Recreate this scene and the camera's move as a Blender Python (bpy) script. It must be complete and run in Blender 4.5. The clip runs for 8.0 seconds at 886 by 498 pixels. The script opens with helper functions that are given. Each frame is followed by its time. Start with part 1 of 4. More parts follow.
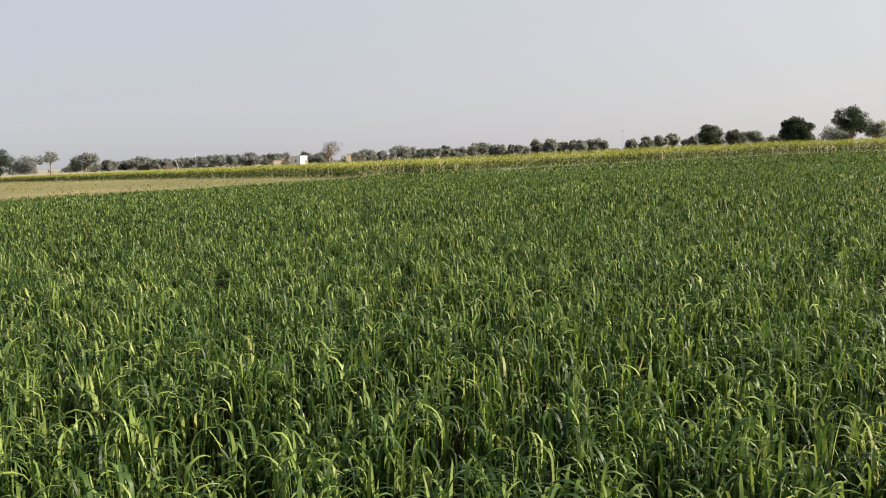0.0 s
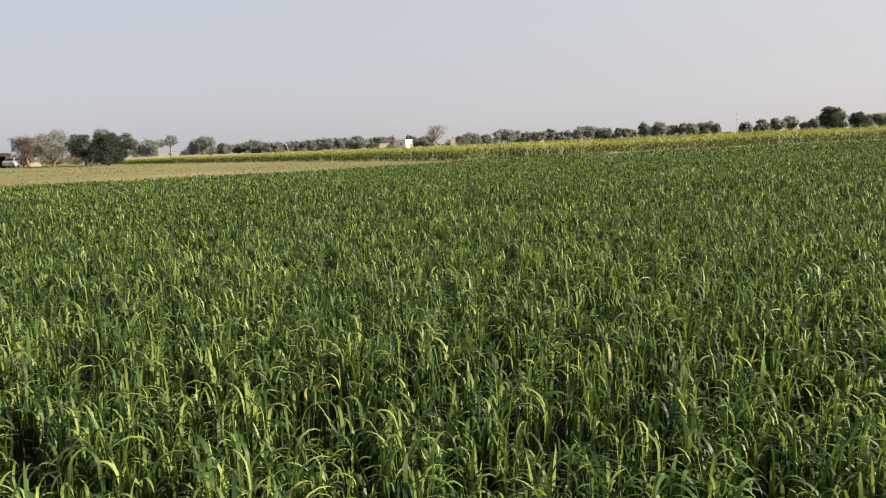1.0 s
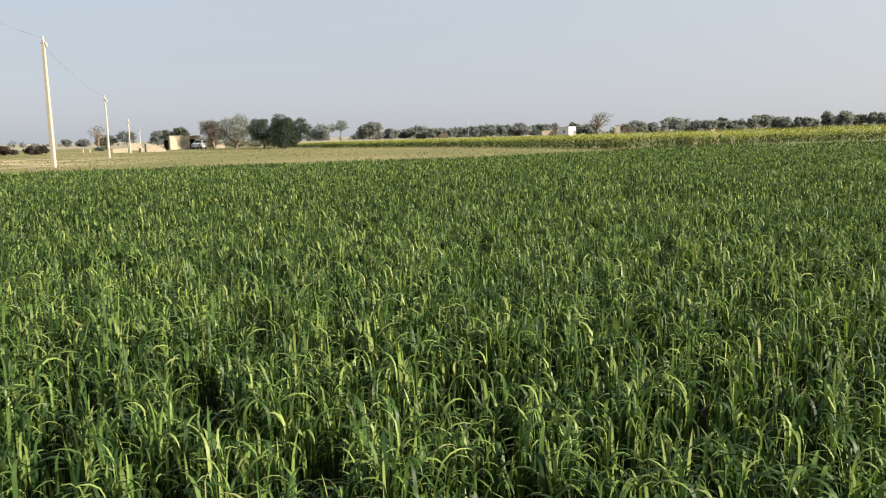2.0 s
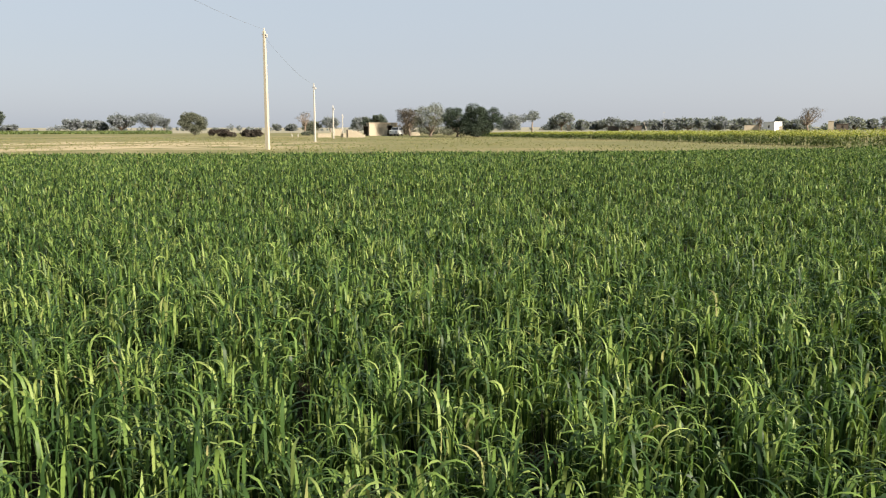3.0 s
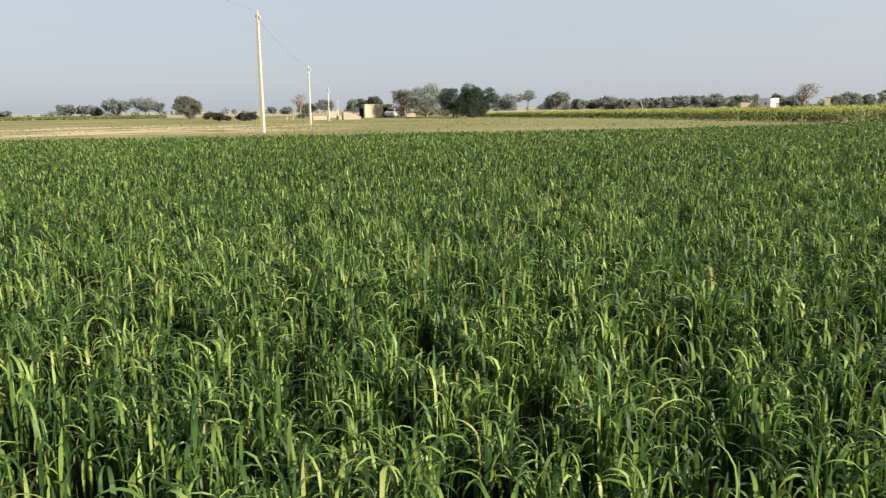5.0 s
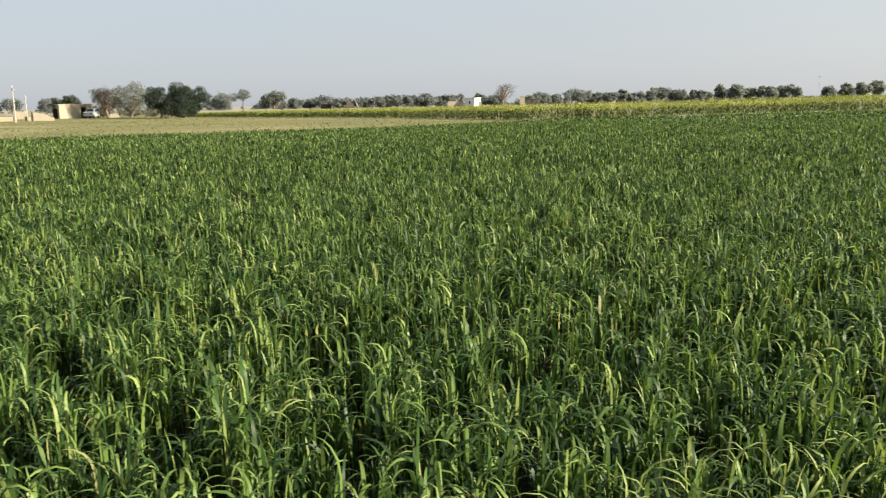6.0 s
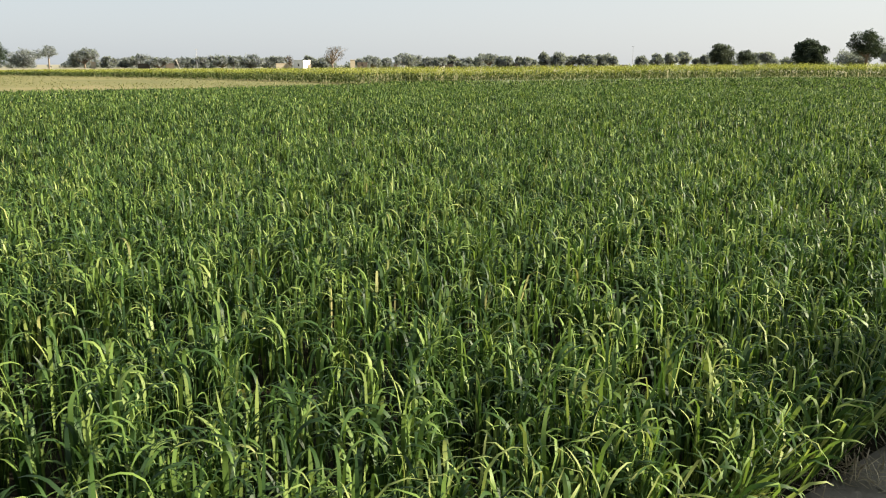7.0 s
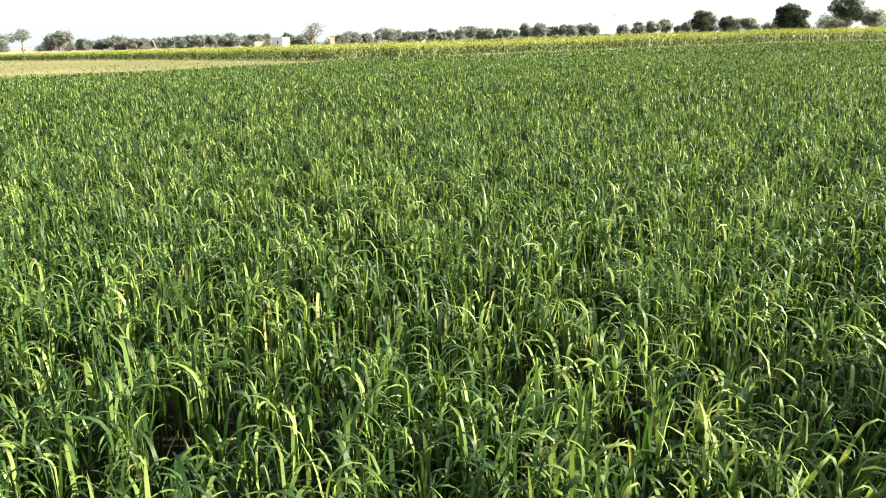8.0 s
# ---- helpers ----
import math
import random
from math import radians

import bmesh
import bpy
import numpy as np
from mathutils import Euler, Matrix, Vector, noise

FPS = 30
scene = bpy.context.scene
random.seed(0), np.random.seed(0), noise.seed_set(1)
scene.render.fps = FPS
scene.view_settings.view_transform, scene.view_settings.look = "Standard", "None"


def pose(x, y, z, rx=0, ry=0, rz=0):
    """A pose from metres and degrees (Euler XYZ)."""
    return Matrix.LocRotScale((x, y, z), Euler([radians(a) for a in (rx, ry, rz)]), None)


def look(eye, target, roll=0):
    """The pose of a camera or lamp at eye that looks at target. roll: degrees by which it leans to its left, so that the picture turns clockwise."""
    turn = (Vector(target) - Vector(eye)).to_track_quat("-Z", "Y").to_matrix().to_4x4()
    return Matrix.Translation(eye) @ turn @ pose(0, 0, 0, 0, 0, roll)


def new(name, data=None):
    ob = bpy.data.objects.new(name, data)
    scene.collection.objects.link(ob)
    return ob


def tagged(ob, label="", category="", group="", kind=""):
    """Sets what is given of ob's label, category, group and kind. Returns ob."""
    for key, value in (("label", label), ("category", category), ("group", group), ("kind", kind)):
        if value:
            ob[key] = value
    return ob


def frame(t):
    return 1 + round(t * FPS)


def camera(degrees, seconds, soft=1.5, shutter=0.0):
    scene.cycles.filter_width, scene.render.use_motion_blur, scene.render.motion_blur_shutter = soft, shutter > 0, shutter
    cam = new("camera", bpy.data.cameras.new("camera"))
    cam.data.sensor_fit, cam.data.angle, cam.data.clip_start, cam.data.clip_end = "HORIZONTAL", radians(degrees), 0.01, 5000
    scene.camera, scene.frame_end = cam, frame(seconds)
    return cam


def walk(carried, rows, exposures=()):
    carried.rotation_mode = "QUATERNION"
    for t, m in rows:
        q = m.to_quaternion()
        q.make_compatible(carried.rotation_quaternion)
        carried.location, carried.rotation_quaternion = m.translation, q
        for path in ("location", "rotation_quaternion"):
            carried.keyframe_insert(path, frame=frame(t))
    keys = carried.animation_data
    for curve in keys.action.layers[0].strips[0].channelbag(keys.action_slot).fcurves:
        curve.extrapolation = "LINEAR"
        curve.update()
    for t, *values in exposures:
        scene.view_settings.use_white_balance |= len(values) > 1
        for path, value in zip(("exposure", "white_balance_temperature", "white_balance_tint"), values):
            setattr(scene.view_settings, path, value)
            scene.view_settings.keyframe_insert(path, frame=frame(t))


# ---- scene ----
cam = camera(56.89, 8.0, soft=1.05, shutter=0.1)

# seconds, place in metres, then yaw to the left, pitch up and lean to the left in degrees
PATH = [
    (0.0, 0.000, 0.000, 1.500, -0.20, -6.52, -2.04),
    (0.5, -0.001, -0.010, 1.504, 2.27, -6.88, -2.02),
    (1.0, -0.014, -0.013, 1.501, 7.06, -7.40, -2.00),
    (1.2, -0.030, -0.020, 1.503, 9.16, -7.53, -1.91),
    (2.3, 0.078, -0.239, 1.502, 21.94, -8.04, -0.94),
    (2.5, 0.059, -0.299, 1.497, 24.50, -8.06, -0.62),
    (3.0, -0.005, -0.391, 1.500, 31.23, -8.48, -0.07),
    (3.5, -0.074, -0.440, 1.496, 37.05, -8.84, 0.26),
    (4.0, -0.104, -0.467, 1.484, 40.77, -9.23, 0.29),
    (4.5, -0.089, -0.456, 1.478, 38.67, -9.77, -0.09),
    (4.7, -0.057, -0.420, 1.475, 36.13, -9.80, -0.41),
    (5.8, 0.254, -0.325, 1.506, 15.33, -10.09, -1.09),
    (6.0, 0.338, -0.266, 1.502, 11.78, -10.13, -0.94),
    (6.5, 0.483, -0.051, 1.476, 4.00, -10.88, -0.21),
    (7.0, 0.594, 0.226, 1.445, 0.03, -12.65, 0.17),
    (7.5, 0.691, 0.490, 1.415, -1.09, -13.72, -0.41),
    (8.0, 0.742, 0.757, 1.492, -0.90, -14.42, -1.26),
]


def carried_pose(x, y, z, yaw, pitch, lean):
    a, b = radians(yaw), radians(pitch)
    way = Vector((-math.sin(a) * math.cos(b), math.cos(a) * math.cos(b), math.sin(b)))
    return look((x, y, z), Vector((x, y, z)) + way, lean)


EXPOSURES = [
    (0.0, 1.71, 6850, 16),
    (1.2, 1.71, 6900, 17),
    (2.3, 1.74, 6550, 12),
    (4.7, 1.72, 6550, 12),
    (6.0, 1.78, 6650, 10),
    (6.8, 1.84, 6750, 9),
    (7.2, 2.22, 6750, 7),
    (7.5, 2.58, 6750, 4),
    (8.0, 2.64, 6750, 4),
]
walk(cam, [(t, carried_pose(*row)) for t, *row in PATH], EXPOSURES)

# ---- light: hazy low sun from the side and a pale dusty sky ----
SUN_BEARING, SUN_HEIGHT = -100.0, 24.0
world = bpy.data.worlds.new("hazy_sky")
scene.world = world
world.use_nodes = True
wn, wl = world.node_tree.nodes, world.node_tree.links
sky = wn.new("ShaderNodeTexSky")
sky.sky_type = "NISHITA"
sky.sun_disc = False
sky.sun_elevation = radians(SUN_HEIGHT)
sky.sun_rotation = radians(-SUN_BEARING)
sky.air_density, sky.dust_density, sky.ozone_density = 1.0, 1.2, 1.0
pale = wn.new("ShaderNodeHueSaturation")
pale.inputs["Saturation"].default_value = 0.55
wl.new(sky.outputs[0], pale.inputs["Color"])
haze = wn.new("ShaderNodeMix")
haze.data_type = "RGBA"
haze.inputs[0].default_value = 0.82
toward = wn.new("ShaderNodeVectorMath")                      # pale dust over the whole sky, a little brighter towards the sun
toward.operation = "DOT_PRODUCT"
toward.inputs[1].default_value = (-math.sin(radians(SUN_BEARING)), math.cos(radians(SUN_BEARING)), 0.3)
wl.new(wn.new("ShaderNodeTexCoord").outputs["Generated"], toward.inputs[0])
dust = wn.new("ShaderNodeMapRange")
dust.interpolation_type = "SMOOTHSTEP"
dust.inputs["From Min"].default_value, dust.inputs["From Max"].default_value = -1.0, 1.0
dust.inputs["To Min"].default_value, dust.inputs["To Max"].default_value = 0.0, 1.0
wl.new(toward.outputs["Value"], dust.inputs["Value"])
glow = wn.new("ShaderNodeMix")
glow.data_type = "RGBA"
glow.inputs[6].default_value, glow.inputs[7].default_value = (2.85, 3.24, 3.73, 1), (4.35, 4.5, 4.57, 1)
wl.new(dust.outputs[0], glow.inputs[0])
height = wn.new("ShaderNodeSeparateXYZ")                      # clearer and bluer away from the dusty horizon
wl.new(wn.new("ShaderNodeTexCoord").outputs["Generated"], height.inputs[0])
clear = wn.new("ShaderNodeMapRange")
clear.inputs["From Min"].default_value, clear.inputs["From Max"].default_value = 0.0, 0.3
wl.new(height.outputs["Z"], clear.inputs["Value"])
tone = wn.new("ShaderNodeMix")
tone.data_type = "RGBA"
tone.inputs[6].default_value, tone.inputs[7].default_value = (1.0, 0.98, 0.97, 1), (1.02, 1.11, 1.13, 1)
wl.new(clear.outputs[0], tone.inputs[0])
dusty = wn.new("ShaderNodeMix")
dusty.data_type, dusty.blend_type = "RGBA", "MULTIPLY"
dusty.inputs[0].default_value = 1.0
wl.new(glow.outputs[2], dusty.inputs[6])
wl.new(tone.outputs[2], dusty.inputs[7])
wl.new(dusty.outputs[2], haze.inputs[7])
wl.new(pale.outputs[0], haze.inputs[6])
wl.new(haze.outputs[2], wn["Background"].inputs["Color"])
wn["Background"].inputs["Strength"].default_value = 0.05

sun = new("sun", bpy.data.lights.new("sun", "SUN"))
sun.data.energy, sun.data.angle, sun.data.color = 5.0, radians(0.8), (1.0, 0.9, 0.74)
sb, se = radians(SUN_BEARING), radians(SUN_HEIGHT)
sun.matrix_world = look((-math.sin(sb) * math.cos(se) * 100, math.cos(sb) * math.cos(se) * 100, math.sin(se) * 100), (0, 0, 0))


# ---- materials ----
def material(name, roughness=0.8, specular=0.3):
    m = bpy.data.materials.new(name)
    m.use_nodes = True
    b = m.node_tree.nodes["Principled BSDF"]
    b.inputs["Roughness"].default_value = roughness
    b.inputs["Specular IOR Level"].default_value = specular
    return m, m.node_tree.nodes, m.node_tree.links, b


def ramp(n, stops, blend="LINEAR"):
    r = n.new("ShaderNodeValToRGB")
    r.color_ramp.interpolation = blend
    el = r.color_ramp.elements
    while len(el) < len(stops):
        el.new(0.5)
    for e, (p, c) in zip(el, stops):
        e.position, e.color = p, (*c, 1)
    return r


def noise_at(n, l, scale, detail=4.0, coord="Object"):
    tc = n.new("ShaderNodeTexCoord")
    t = n.new("ShaderNodeTexNoise")
    t.inputs["Scale"].default_value, t.inputs["Detail"].default_value = scale, detail
    l.new(tc.outputs[coord], t.inputs["Vector"])
    return t.outputs["Fac"]


def mixed(n, l, fac, a, b, blend="MIX"):
    m = n.new("ShaderNodeMix")
    m.data_type, m.blend_type = "RGBA", blend
    for k, v in ((0, fac), (6, a), (7, b)):
        if hasattr(v, "links"):
            l.new(v, m.inputs[k])
        else:
            m.inputs[k].default_value = v if k == 0 else (*v, 1)
    return m.outputs[2]


def bumped(n, l, b, height, strength, distance):
    u = n.new("ShaderNodeBump")
    u.inputs["Strength"].default_value, u.inputs["Distance"].default_value = strength, distance
    l.new(height, u.inputs["Height"])
    l.new(u.outputs[0], b.inputs["Normal"])


def leafy(name, stops, patch, through_light, patch_scale=0.25, roughness=0.5, specular=0.4):
    """Leaves: a colour for each leaf, patches over the whole, and some light through the blade."""
    m, n, l, b = material(name, roughness, specular)
    g = n.new("ShaderNodeNewGeometry")
    r = ramp(n, stops)
    l.new(g.outputs["Random Per Island"], r.inputs[0])
    pr = ramp(n, [(0.35, patch), (0.65, (1, 1, 1))])
    l.new(noise_at(n, l, patch_scale), pr.inputs[0])
    colour = mixed(n, l, 1.0, r.outputs[0], pr.outputs[0], "MULTIPLY")
    l.new(colour, b.inputs["Base Color"])
    tr = n.new("ShaderNodeBsdfTranslucent")
    warm = mixed(n, l, 1.0, colour, (1.26, 1.32, 0.74), "MULTIPLY")
    l.new(warm, tr.inputs["Color"])
    mix = n.new("ShaderNodeMixShader")
    mix.inputs[0].default_value = through_light
    l.new(b.outputs[0], mix.inputs[1])
    l.new(tr.outputs[0], mix.inputs[2])
    l.new(mix.outputs[0], n["Material Output"].inputs["Surface"])
    return m


def plain(name, a, b_, scale, roughness=0.85, bump=0.3, distance=0.01, specular=0.25):
    """A surface with two colours in patches, a fine grain and relief."""
    m, n, l, b = material(name, roughness, specular)
    c = mixed(n, l, noise_at(n, l, scale), a, b_)
    fine = ramp(n, [(0.3, (0.75, 0.75, 0.75)), (0.7, (1, 1, 1))])
    l.new(noise_at(n, l, scale * 14, 6), fine.inputs[0])
    l.new(mixed(n, l, 1.0, c, fine.outputs[0], "MULTIPLY"), b.inputs["Base Color"])
    bumped(n, l, b, noise_at(n, l, scale * 9, 6), bump, distance)
    return m


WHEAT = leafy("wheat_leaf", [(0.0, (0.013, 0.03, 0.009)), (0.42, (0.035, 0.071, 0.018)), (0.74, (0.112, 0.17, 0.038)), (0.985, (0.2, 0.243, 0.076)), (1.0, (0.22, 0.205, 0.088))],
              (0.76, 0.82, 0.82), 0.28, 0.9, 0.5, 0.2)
STRAW = leafy("dry_straw", [(0.0, (0.2, 0.165, 0.11)), (1.0, (0.4, 0.34, 0.24))], (0.8, 0.8, 0.8), 0.15)
TUFT = leafy("stubble_grass", [(0.0, (0.1, 0.115, 0.04)), (0.5, (0.15, 0.145, 0.062)), (1.0, (0.21, 0.175, 0.095))], (0.75, 0.85, 0.6), 0.25, 0.08)
PALE_GRASS = leafy("pale_grass", [(0.0, (0.11, 0.145, 0.085)), (1.0, (0.19, 0.22, 0.14))], (0.85, 0.88, 0.8), 0.3, 0.2)
MUSTARD_GREEN = leafy("mustard_leaf", [(0.0, (0.045, 0.064, 0.02)), (1.0, (0.092, 0.117, 0.033))], (0.8, 0.85, 0.7), 0.3, 0.2)
MUSTARD_FLOWER = leafy("mustard_flower", [(0.0, (0.16, 0.185, 0.032)), (0.6, (0.21, 0.22, 0.035)), (1.0, (0.255, 0.25, 0.037))], (0.8, 0.85, 0.8), 0.3, 0.2)
DARK_CROWN = leafy("dark_tree_leaf", [(0.0, (0.026, 0.038, 0.028)), (1.0, (0.052, 0.066, 0.046))], (0.8, 0.85, 0.8), 0.2, 0.5, 0.7, 0.12)
GREEN_CROWN = leafy("green_tree_leaf", [(0.0, (0.052, 0.066, 0.056)), (1.0, (0.095, 0.108, 0.084))], (0.8, 0.85, 0.8), 0.22, 0.4, 0.7, 0.12)
# Pale grey-blue: distance haze is painted into this leaf colour.
HAZED_CROWN = leafy("hazed_tree_leaf", [(0.0, (0.168, 0.184, 0.216)), (1.0, (0.214, 0.228, 0.258))], (0.9, 0.91, 0.9), 0.5, 0.2, 0.7, 0.12)
OLIVE_CROWN = leafy("olive_tree_leaf", [(0.0, (0.092, 0.1, 0.077)), (1.0, (0.15, 0.158, 0.122))], (0.85, 0.85, 0.8), 0.25, 0.3, 0.7, 0.12)
BROWN_CROWN = leafy("dry_tree_leaf", [(0.0, (0.0456, 0.0395, 0.0304)), (1.0, (0.0912, 0.076, 0.0547))], (0.85, 0.85, 0.8), 0.2, 0.4, 0.7, 0.12)
BUSH_LEAF = leafy("thorn_bush_twig", [(0.0, (0.0274, 0.0228, 0.0198)), (1.0, (0.057, 0.0471, 0.038))], (0.85, 0.85, 0.85), 0.1, 0.5, 0.8, 0.1)
# Darker than the soil itself: shade between the plants is in this colour.
SHADED_SOIL = plain("shaded_soil", (0.013, 0.012, 0.008), (0.026, 0.023, 0.016), 3.0, 0.95, 0.8, 0.03, 0.03)
BUND_EARTH = plain("bank_earth", (0.12, 0.14, 0.08), (0.18, 0.195, 0.12), 1.5, 0.95, 0.6, 0.03)
BARK = plain("bark", (0.122, 0.0912, 0.0684), (0.198, 0.16, 0.122), 2.0, 0.9, 0.6, 0.02)
CONCRETE = plain("pole_concrete", (0.3, 0.268, 0.205), (0.38, 0.34, 0.265), 0.8, 0.85, 0.3, 0.005)
PALE_CONCRETE = plain("pale_concrete", (0.33, 0.31, 0.265), (0.41, 0.385, 0.335), 0.8, 0.85, 0.3, 0.005)
PLASTER = plain("cream_plaster", (0.289, 0.251, 0.182), (0.365, 0.319, 0.243), 0.6, 0.9, 0.3, 0.01)
WHITEWASH = plain("whitewash", (0.547, 0.547, 0.532), (0.608, 0.608, 0.593), 0.5, 0.85, 0.2, 0.005)
DARK_WOOD = plain("dark_wood", (0.0266, 0.0213, 0.0167), (0.0532, 0.0418, 0.0304), 3.0, 0.7, 0.3, 0.005)
DARK_BRICK = plain("dark_brick", (0.06, 0.05, 0.042), (0.1, 0.085, 0.07), 1.2, 0.95, 0.5, 0.02)
STEEL = plain("galvanised_steel", (0.228, 0.236, 0.243), (0.319, 0.319, 0.327), 6.0, 0.45, 0.1, 0.002)
WIRE = plain("weathered_wire", (0.09, 0.09, 0.095), (0.13, 0.13, 0.14), 6.0, 0.5, 0.1, 0.001)
CAR_PAINT = plain("white_car_paint", (0.342, 0.35, 0.357), (0.395, 0.403, 0.41), 1.0, 0.3, 0.02, 0.001, 0.5)
CAR_GLASS = plain("dark_car_glass", (0.0152, 0.019, 0.0228), (0.0266, 0.0304, 0.0342), 1.0, 0.08, 0.0, 0.001, 0.6)
RUBBER = plain("tyre_rubber", (0.0152, 0.0152, 0.0152), (0.0266, 0.0266, 0.0266), 8.0, 0.85, 0.3, 0.004)


def ground_material():
    """Bare earth by the crop, olive stubble further off with straw-coloured patches, pale dusty fields with some
    painted haze beyond.
    """
    m, n, l, b = material("field_ground", 0.95, 0.15)
    earth = ramp(n, [(0.3, (0.135, 0.123, 0.105)), (0.7, (0.28, 0.256, 0.22))])
    l.new(noise_at(n, l, 2.2, 8), earth.inputs[0])
    grass = ramp(n, [(0.3, (0.106, 0.108, 0.043)), (0.55, (0.157, 0.144, 0.065)), (0.7, (0.215, 0.176, 0.098))])
    l.new(noise_at(n, l, 0.07, 6), grass.inputs[0])
    speck = ramp(n, [(0.35, (0.72, 0.75, 0.66)), (0.65, (1.0, 1.0, 1.0))])
    l.new(noise_at(n, l, 1.4, 8), speck.inputs[0])
    field = mixed(n, l, 1.0, grass.outputs[0], speck.outputs[0], "MULTIPLY")
    tc = n.new("ShaderNodeTexCoord")
    near_patch = n.new("ShaderNodeVectorMath")
    near_patch.operation = "DISTANCE"
    near_patch.inputs[1].default_value = (-62.0, 45.0, 0.0)
    l.new(tc.outputs["Object"], near_patch.inputs[0])
    patch = n.new("ShaderNodeMapRange")
    patch.inputs["From Min"].default_value, patch.inputs["From Max"].default_value = 26, 14
    l.new(near_patch.outputs["Value"], patch.inputs["Value"])
    streak = ramp(n, [(0.42, (0, 0, 0)), (0.56, (1, 1, 1))])
    l.new(noise_at(n, l, 0.16, 5), streak.inputs[0])
    both = n.new("ShaderNodeMath")
    both.operation = "MULTIPLY"
    l.new(patch.outputs[0], both.inputs[0])
    l.new(streak.outputs[0], both.inputs[1])
    field = mixed(n, l, both.outputs[0], field, (0.31, 0.255, 0.16))
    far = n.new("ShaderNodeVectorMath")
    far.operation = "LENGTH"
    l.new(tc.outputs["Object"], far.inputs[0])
    # Paler tan by distance: dry fields, and far haze put into the colour.
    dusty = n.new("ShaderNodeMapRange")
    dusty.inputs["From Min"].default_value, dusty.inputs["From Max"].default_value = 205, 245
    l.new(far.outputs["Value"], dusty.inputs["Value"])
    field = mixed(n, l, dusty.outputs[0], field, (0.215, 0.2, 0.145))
    step = n.new("ShaderNodeMapRange")
    step.inputs["From Min"].default_value, step.inputs["From Max"].default_value = 16, 26
    l.new(far.outputs["Value"], step.inputs["Value"])
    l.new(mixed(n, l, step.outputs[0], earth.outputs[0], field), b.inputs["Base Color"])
    bumped(n, l, b, noise_at(n, l, 9, 8), 0.8, 0.03)
    return m


GROUND = ground_material()


# ---- mesh helpers ----
def link_mesh(name, me, mats, parent=None, label=""):
    for m in mats:
        me.materials.append(m)
    ob = new(name, me)
    if parent:
        ob.parent = parent
    if label:
        ob["label"] = label
    return ob


def tri_mesh(name, verts, tris, mat_index=None, smooth=False):
    me = bpy.data.meshes.new(name)
    verts, tris = np.asarray(verts, np.float32), np.asarray(tris, np.int32)
    me.vertices.add(len(verts))
    me.vertices.foreach_set("co", verts.ravel())
    me.loops.add(tris.size)
    me.loops.foreach_set("vertex_index", tris.ravel())
    me.polygons.add(len(tris))
    me.polygons.foreach_set("loop_start", np.arange(0, tris.size, 3, dtype=np.int32))
    if mat_index is not None:
        me.polygons.foreach_set("material_index", np.asarray(mat_index, np.int32))
    if smooth:
        me.polygons.foreach_set("use_smooth", np.ones(len(tris), bool))
    me.update(calc_edges=True)
    return me


def part(name, bm, mat, parent=None, label=""):
    me = bpy.data.meshes.new(name)
    bm.to_mesh(me)
    bm.free()
    return link_mesh(name, me, [mat], parent, label)


def box(bm, x0, x1, y0, y1, z0, z1, bevel=0.0):
    r = bmesh.ops.create_cube(bm, size=1, matrix=Matrix.Translation(((x0 + x1) / 2, (y0 + y1) / 2, (z0 + z1) / 2))
                              @ Matrix.Diagonal((x1 - x0, y1 - y0, z1 - z0, 1)))
    if bevel:
        edges = list({e for v in r["verts"] for e in v.link_edges})
        bmesh.ops.bevel(bm, geom=edges, offset=bevel, segments=1, affect="EDGES")


def boxed(name, dims, mat, parent=None, label="", bevel=0.02):
    bm = bmesh.new()
    box(bm, *dims, bevel)
    return part(name, bm, mat, parent, label)


def tube(bm, points, radii, sides=7):
    """A round limb through points, thinner or thicker along its way."""
    rings = []
    for i, (p, r) in enumerate(zip(points, radii)):
        p = Vector(p)
        way = (Vector(points[min(i + 1, len(points) - 1)]) - Vector(points[max(i - 1, 0)])).normalized()
        q = way.to_track_quat("Z", "Y")
        rings.append([bm.verts.new(p + q @ Vector((r * math.cos(k * math.tau / sides), r * math.sin(k * math.tau / sides), 0)))
                      for k in range(sides)])
    for a, b in zip(rings, rings[1:]):
        for k in range(sides):
            bm.faces.new((a[k], a[(k + 1) % sides], b[(k + 1) % sides], b[k]))
    bm.faces.new(list(reversed(rings[0])))
    bm.faces.new(rings[-1])


def place(bearing, distance, z=0.0):
    a = radians(bearing)
    return Vector((-math.sin(a) * distance, math.cos(a) * distance, z))


def soft_noise(x, y, scale, seed):
    """A smooth wave field between about -1 and 1."""
    g = np.random.default_rng(seed)
    total = 0
    for k in range(6):
        a, p, s = g.uniform(0, math.tau), g.uniform(0, math.tau), scale * g.uniform(0.6, 1.7)
        total = total + np.sin((x * math.cos(a) + y * math.sin(a)) * s + p)
    return total / 3.0


def inside(x, y, poly):
    """Which of the points lie in the polygon."""
    hit = np.zeros(len(x), bool)
    for (xa, ya), (xb, yb) in zip(poly, poly[1:] + poly[:1]):
        cross = (ya > y) != (yb > y)
        at = (xb - xa) * (y - ya) / ((yb - ya) if yb != ya else 1e-9) + xa
        hit ^= cross & (x < at)
    return hit


